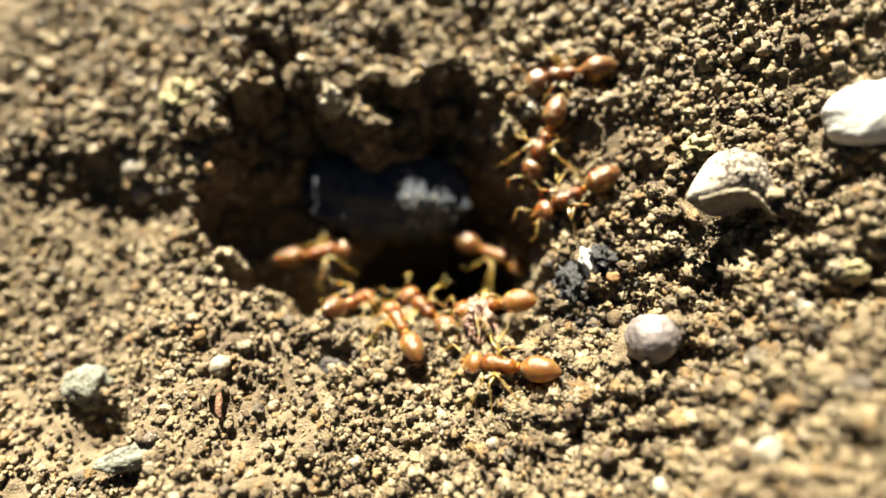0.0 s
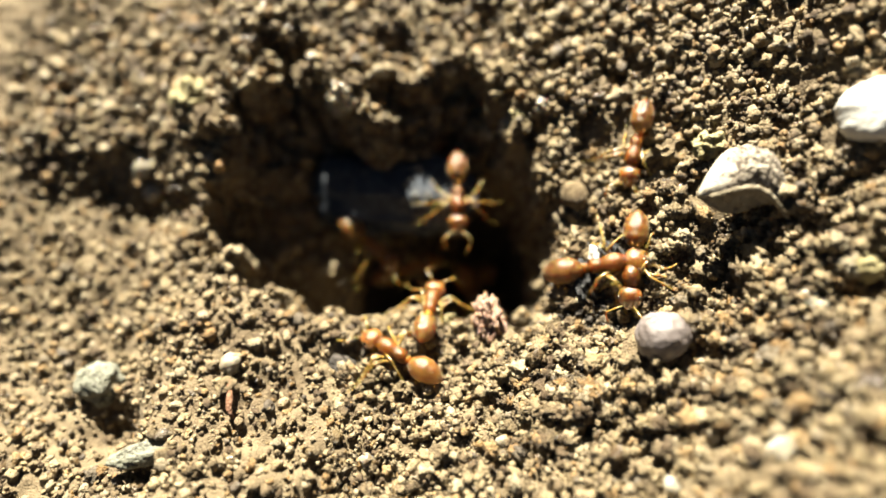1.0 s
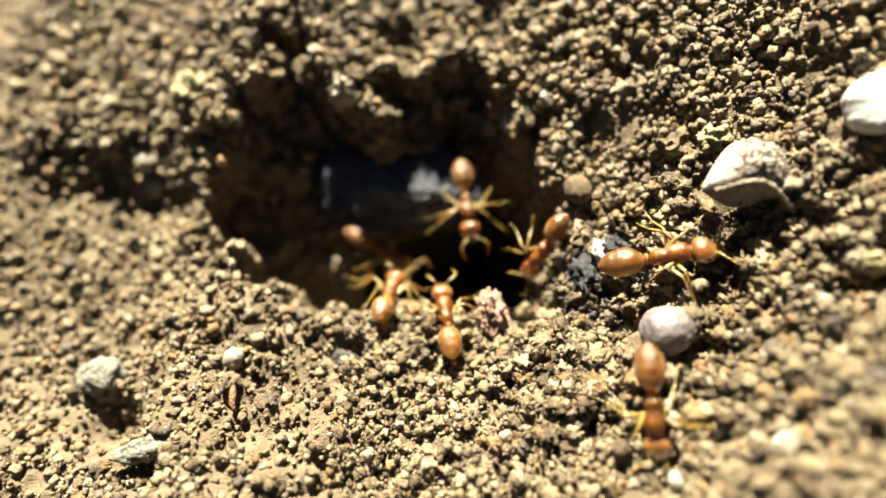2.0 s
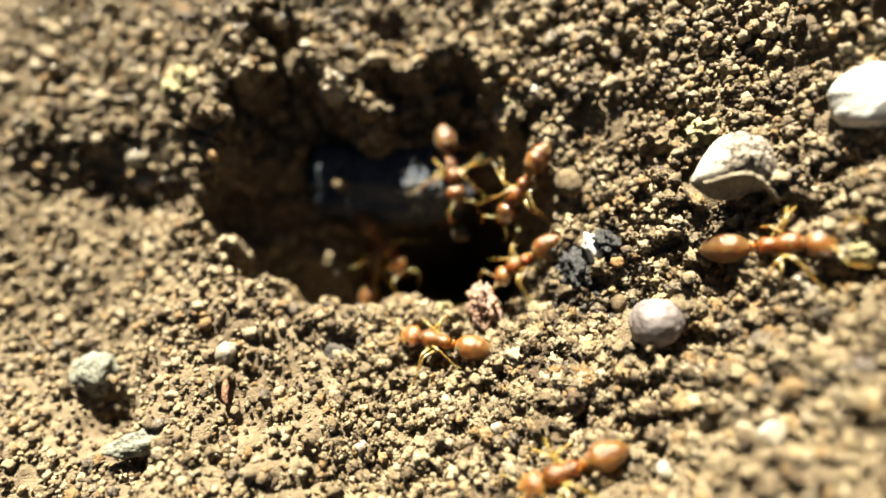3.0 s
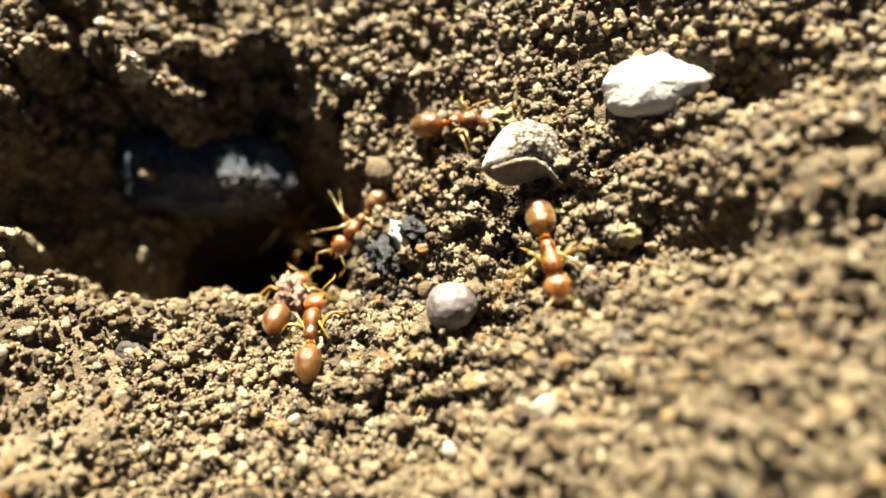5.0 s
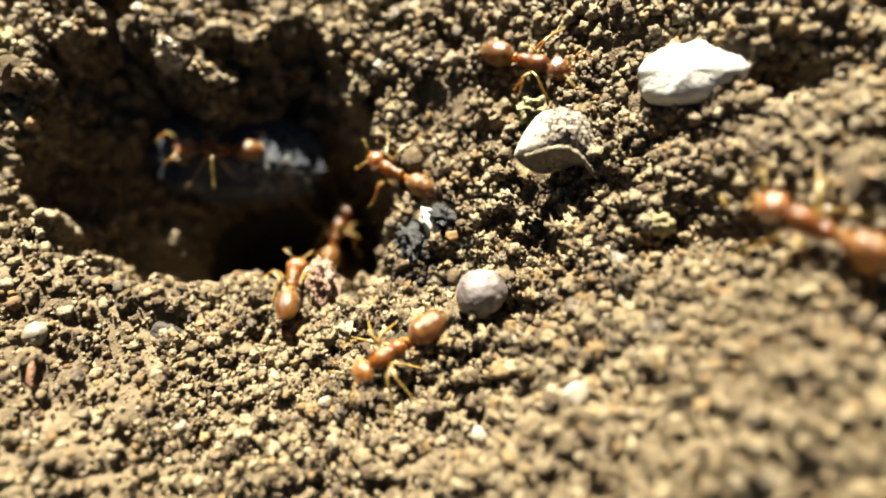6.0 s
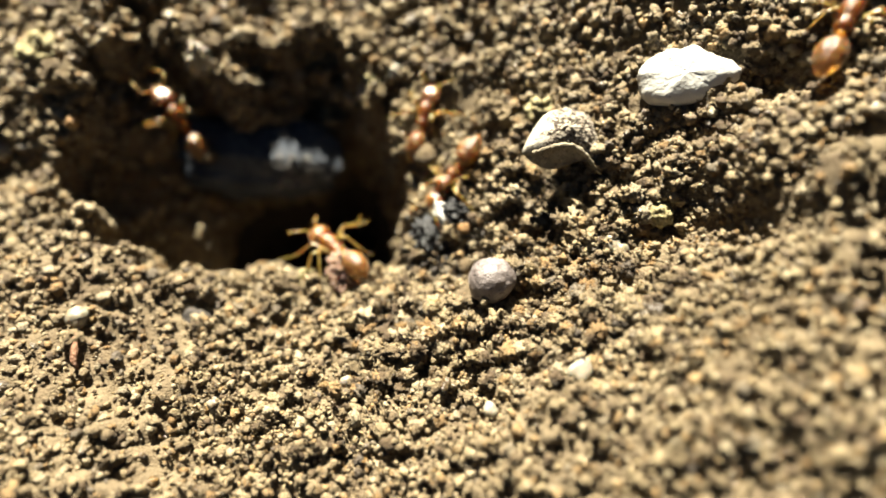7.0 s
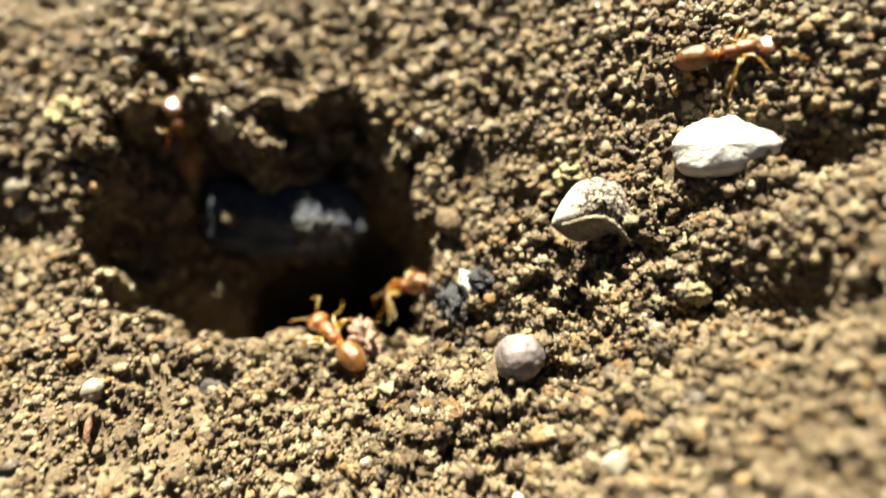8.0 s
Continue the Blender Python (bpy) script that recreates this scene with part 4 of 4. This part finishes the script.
    march(ants[8], [(0.00, 5.97, 7.72, 2.55, -10, 9, -174), (0.10, 5.14, 7.72, 2.50, -12, 14, -177), (0.30, 3.93, 7.82, 2.21, -11, 18, -162), (0.40, 2.87, 7.30, 1.45, -5, 33, -167), (0.50, 1.74, 6.99, 1.58, -22, 13, -161), (0.60, 0.96, 6.85, 0.03, -23, 39, -172), (0.70, 0.42, 5.56, -0.57, 10, 34, -161), (0.80, -0.34, 4.83, -1.53, 6, 15, -129), (0.90, -0.10, 3.64, -1.73, 1, 11, -99), (1.00, 0.30, 3.34, -1.73, 0, 10, -90), (1.30, 0.54, 3.45, -1.67, -1, 8, -81), (1.50, 0.22, 2.24, -1.90, 1, 7, -93), (1.70, 0.41, 2.43, -1.84, -1, 6, -82), (2.80, 0.65, 3.07, -1.72, -1, 8, -85), (3.00, 0.17, 4.23, -1.59, -2, 10, -79), (3.20, 0.70, 3.99, -1.54, -1, 10, -84), (3.40, 0.98, 4.04, -1.47, -1, 10, -84), (3.60, 1.30, 3.55, -2.35, -1, 30, -84), (3.80, 1.48, 2.77, -2.41, -2, 20, -80), (4.00, 1.80, 2.21, -2.77, -1, 16, -85), (4.20, 1.28, 2.10, -5.04, -2, 9, -75), (4.50, 1.11, 1.79, -5.25, -4, 0, -63), (4.70, 0.61, 2.37, -5.29, -4, 2, -62), (5.80, 2.35, 1.53, -4.94, -5, -8, -55), (6.15, 1.50, 0.20, -14.29, 0, 78, -55), (8.00, 1.50, 0.20, -14.29, 0, 78, -55)], 8)
    march(ants[9], [(0.00, 2.65, 0.83, -4.14, -7, -14, -30), (0.30, 3.96, -0.62, -1.47, -11, -63, -43), (0.50, 3.72, -0.40, -2.19, -10, -62, -49), (0.70, 3.76, -1.24, -1.19, -5, -56, -66), (0.80, 4.22, -1.75, -0.84, -7, -58, -60), (0.90, 4.97, -1.69, 0.55, 4, -42, -30), (1.00, 6.60, -1.70, 1.55, -1, -25, 2), (1.10, 6.92, -1.48, 1.68, -4, -26, 10), (1.30, 7.97, -1.50, 2.26, 1, -31, 1), (1.50, 8.34, -2.38, 2.45, 11, -30, -14), (1.70, 8.21, -2.07, 2.85, -2, -17, 7), (2.80, 11.29, -2.60, 4.08, -6, -27, -6), (3.00, 12.52, -2.54, 4.78, 1, -33, -8), (3.20, 13.51, -2.51, 5.46, -7, -37, 3), (3.40, 14.47, -2.37, 6.21, -27, -38, 13), (3.50, 14.81, -1.94, 6.38, -28, -35, 24), (3.60, 14.70, -2.04, 6.32, -28, -36, 21), (3.80, 14.80, -2.22, 6.41, -35, -34, 30), (4.00, 14.98, -1.48, 6.39, -28, -34, 32), (4.20, 14.44, -1.96, 6.06, -30, -33, 28), (4.40, 14.23, -1.65, 5.88, -19, -34, 19), (4.50, 13.91, -2.08, 5.68, -19, -35, 16), (4.70, 12.88, -2.77, 5.06, 10, -35, -23), (4.95, 12.25, -3.34, 4.74, 20, -15, -73), (5.20, 11.62, -3.92, 4.42, 29, 6, -123), (5.80, 7.46, -6.16, 3.89, 38, 48, -151), (5.90, 6.15, -6.65, 3.21, 20, 37, -147), (6.00, 5.00, -7.13, 2.10, 16, 13, -149), (6.20, 3.65, -5.76, 1.27, 15, 21, -187), (6.40, 3.59, -4.63, 0.82, 4, 25, -218), (6.60, 2.58, -4.06, 0.39, 2, 21, -226), (6.80, 1.98, -2.88, -0.22, 3, 21, -251), (7.00, 1.51, -2.71, -0.47, 6, 26, -228), (7.20, 0.87, -2.58, -0.56, 6, 23, -225), (7.50, 0.30, -3.31, -0.70, 6, 29, -229), (7.80, 0.01, -4.37, 0.05, 45, 13, -205), (8.00, 0.47, -3.70, -0.55, 6, 29, -229)], 9)
    march(ants[10], [(0.00, 12.39, 14.15, 6.76, 29, 17, -112), (0.50, 10.61, 9.68, 5.46, 30, 15, -109), (0.70, 9.81, 7.30, 4.51, 31, 25, -107), (0.90, 8.67, 4.91, 3.21, 24, 17, -95), (1.00, 8.39, 3.62, 2.80, 22, 17, -104), (1.10, 7.59, 2.87, 2.28, 21, 15, -108), (1.30, 6.00, 2.24, 1.45, 2, 25, -156), (1.50, 4.67, 1.30, 0.53, 16, 38, -147), (1.70, 4.61, 0.59, 0.04, 10, 54, -124), (2.80, 3.86, -1.37, -0.09, 7, 17, -141), (3.20, 4.24, -0.95, -0.83, 19, 63, -165), (3.50, 3.97, -0.01, -0.70, -68, 71, -170), (3.80, 3.95, -1.38, -0.07, 8, 19, -145), (4.00, 4.21, -1.15, 0.02, 7, 19, -141), (4.20, 4.41, -0.64, 0.10, 6, 17, -132), (4.50, 5.37, -0.50, 0.78, 41, 28, -121), (4.70, 4.58, -0.45, 0.23, 3, 8, -110), (5.25, 4.91, 0.52, 0.61, -17, 15, -167), (5.80, 5.23, 1.49, 0.98, -37, 23, -223), (6.00, 5.39, 1.36, 1.18, -36, 16, -218), (6.20, 5.42, 1.36, 1.16, -16, 14, -224), (6.50, 5.55, 1.22, 1.19, -31, 15, -225), (6.80, 5.16, 2.24, 1.36, -48, -0, -246), (7.00, 5.77, 3.62, 1.72, -14, -17, -287), (7.20, 7.60, 6.60, 2.80, -13, -14, -312), (7.50, 10.40, 7.60, 4.50, 0, -24, -335), (7.80, 15.20, 6.30, 7.90, 0, -30, -362), (8.00, 16.50, 5.70, 8.90, -4, -28, -368)], 10)
    march(ants[11], [(0.00, 17.96, -4.75, 9.25, -19, 29, 151), (4.70, 25.98, -8.37, 11.16, -2, 27, 153), (5.30, 22.14, -7.08, 10.00, -4, 1, 175), (5.80, 18.51, -6.43, 9.42, -2, 23, 174), (5.90, 18.24, -5.96, 9.30, -18, 21, 141), (6.00, 18.32, -4.65, 9.41, -25, 20, 137), (6.20, 18.83, -2.79, 9.83, -30, 15, 108), (6.40, 18.75, -1.32, 9.53, -33, 16, 91), (6.50, 18.89, -1.02, 9.59, -33, 12, 86), (6.60, 19.04, -0.21, 9.68, -33, 8, 90), (6.80, 19.70, 1.10, 10.00, -31, -5, 84), (7.00, 20.90, 2.60, 10.50, -20, -12, 60), (7.30, 23.60, 5.20, 11.00, -10, -10, 48), (8.00, 29.00, 10.00, 11.30, 0, 0, 45)], 11)
    march(ants[12], [(0.00, 2.78, -16.11, 3.28, -14, 14, 119), (3.40, 4.34, -13.09, 3.40, -16, 15, 109), (3.80, 4.92, -10.49, 2.82, -7, 28, 101), (4.00, 5.13, -9.59, 2.64, -7, 22, 103), (4.20, 4.54, -8.34, 1.96, -6, 6, 115), (4.40, 3.88, -6.82, 1.63, -14, 16, 107), (4.50, 3.09, -6.40, 1.28, -9, 21, 117), (4.70, 3.12, -5.96, 1.15, -17, 17, 91), (5.80, 0.68, -4.70, -0.19, -13, 29, 83), (6.10, 0.33, -3.23, -0.94, 0, 42, 91), (6.45, 0.60, 0.30, -14.45, 0, 78, 91), (8.00, 0.60, 0.30, -14.45, 0, 78, 91)], 12)
    walk(CARRIED_CRUMB, [(t, pose(x * MM, y * MM, z * MM)) for t, x, y, z in ((0.0, 1.50, 0.20, -12.00), (2.5, 1.50, 0.20, -12.00), (2.9, 0.64, 0.84, -2.60), (3.0, 0.72, 1.00, -2.60), (3.5, 2.39, 2.92, -2.60), (4.0, 2.04, 2.38, -2.60), (4.5, 1.58, 0.98, -2.60), (4.7, 0.64, 3.04, -2.60), (5.4, 1.50, 0.20, -12.00), (8.0, 1.50, 0.20, -12.00))])
    walk(DROPPED_CRUMB, [(t, pose(x * MM, y * MM, z * MM)) for t, x, y, z in ((0.0, -1.60, -0.20, -12.00), (2.2, -1.60, -0.20, -12.00), (2.8, -5.67, 3.65, -1.90), (3.0, -5.62, 3.65, -1.90), (3.2, -5.70, 3.86, -1.90), (3.4, -5.69, 3.69, -2.00), (8.0, -5.69, 3.69, -2.00))])


motions()
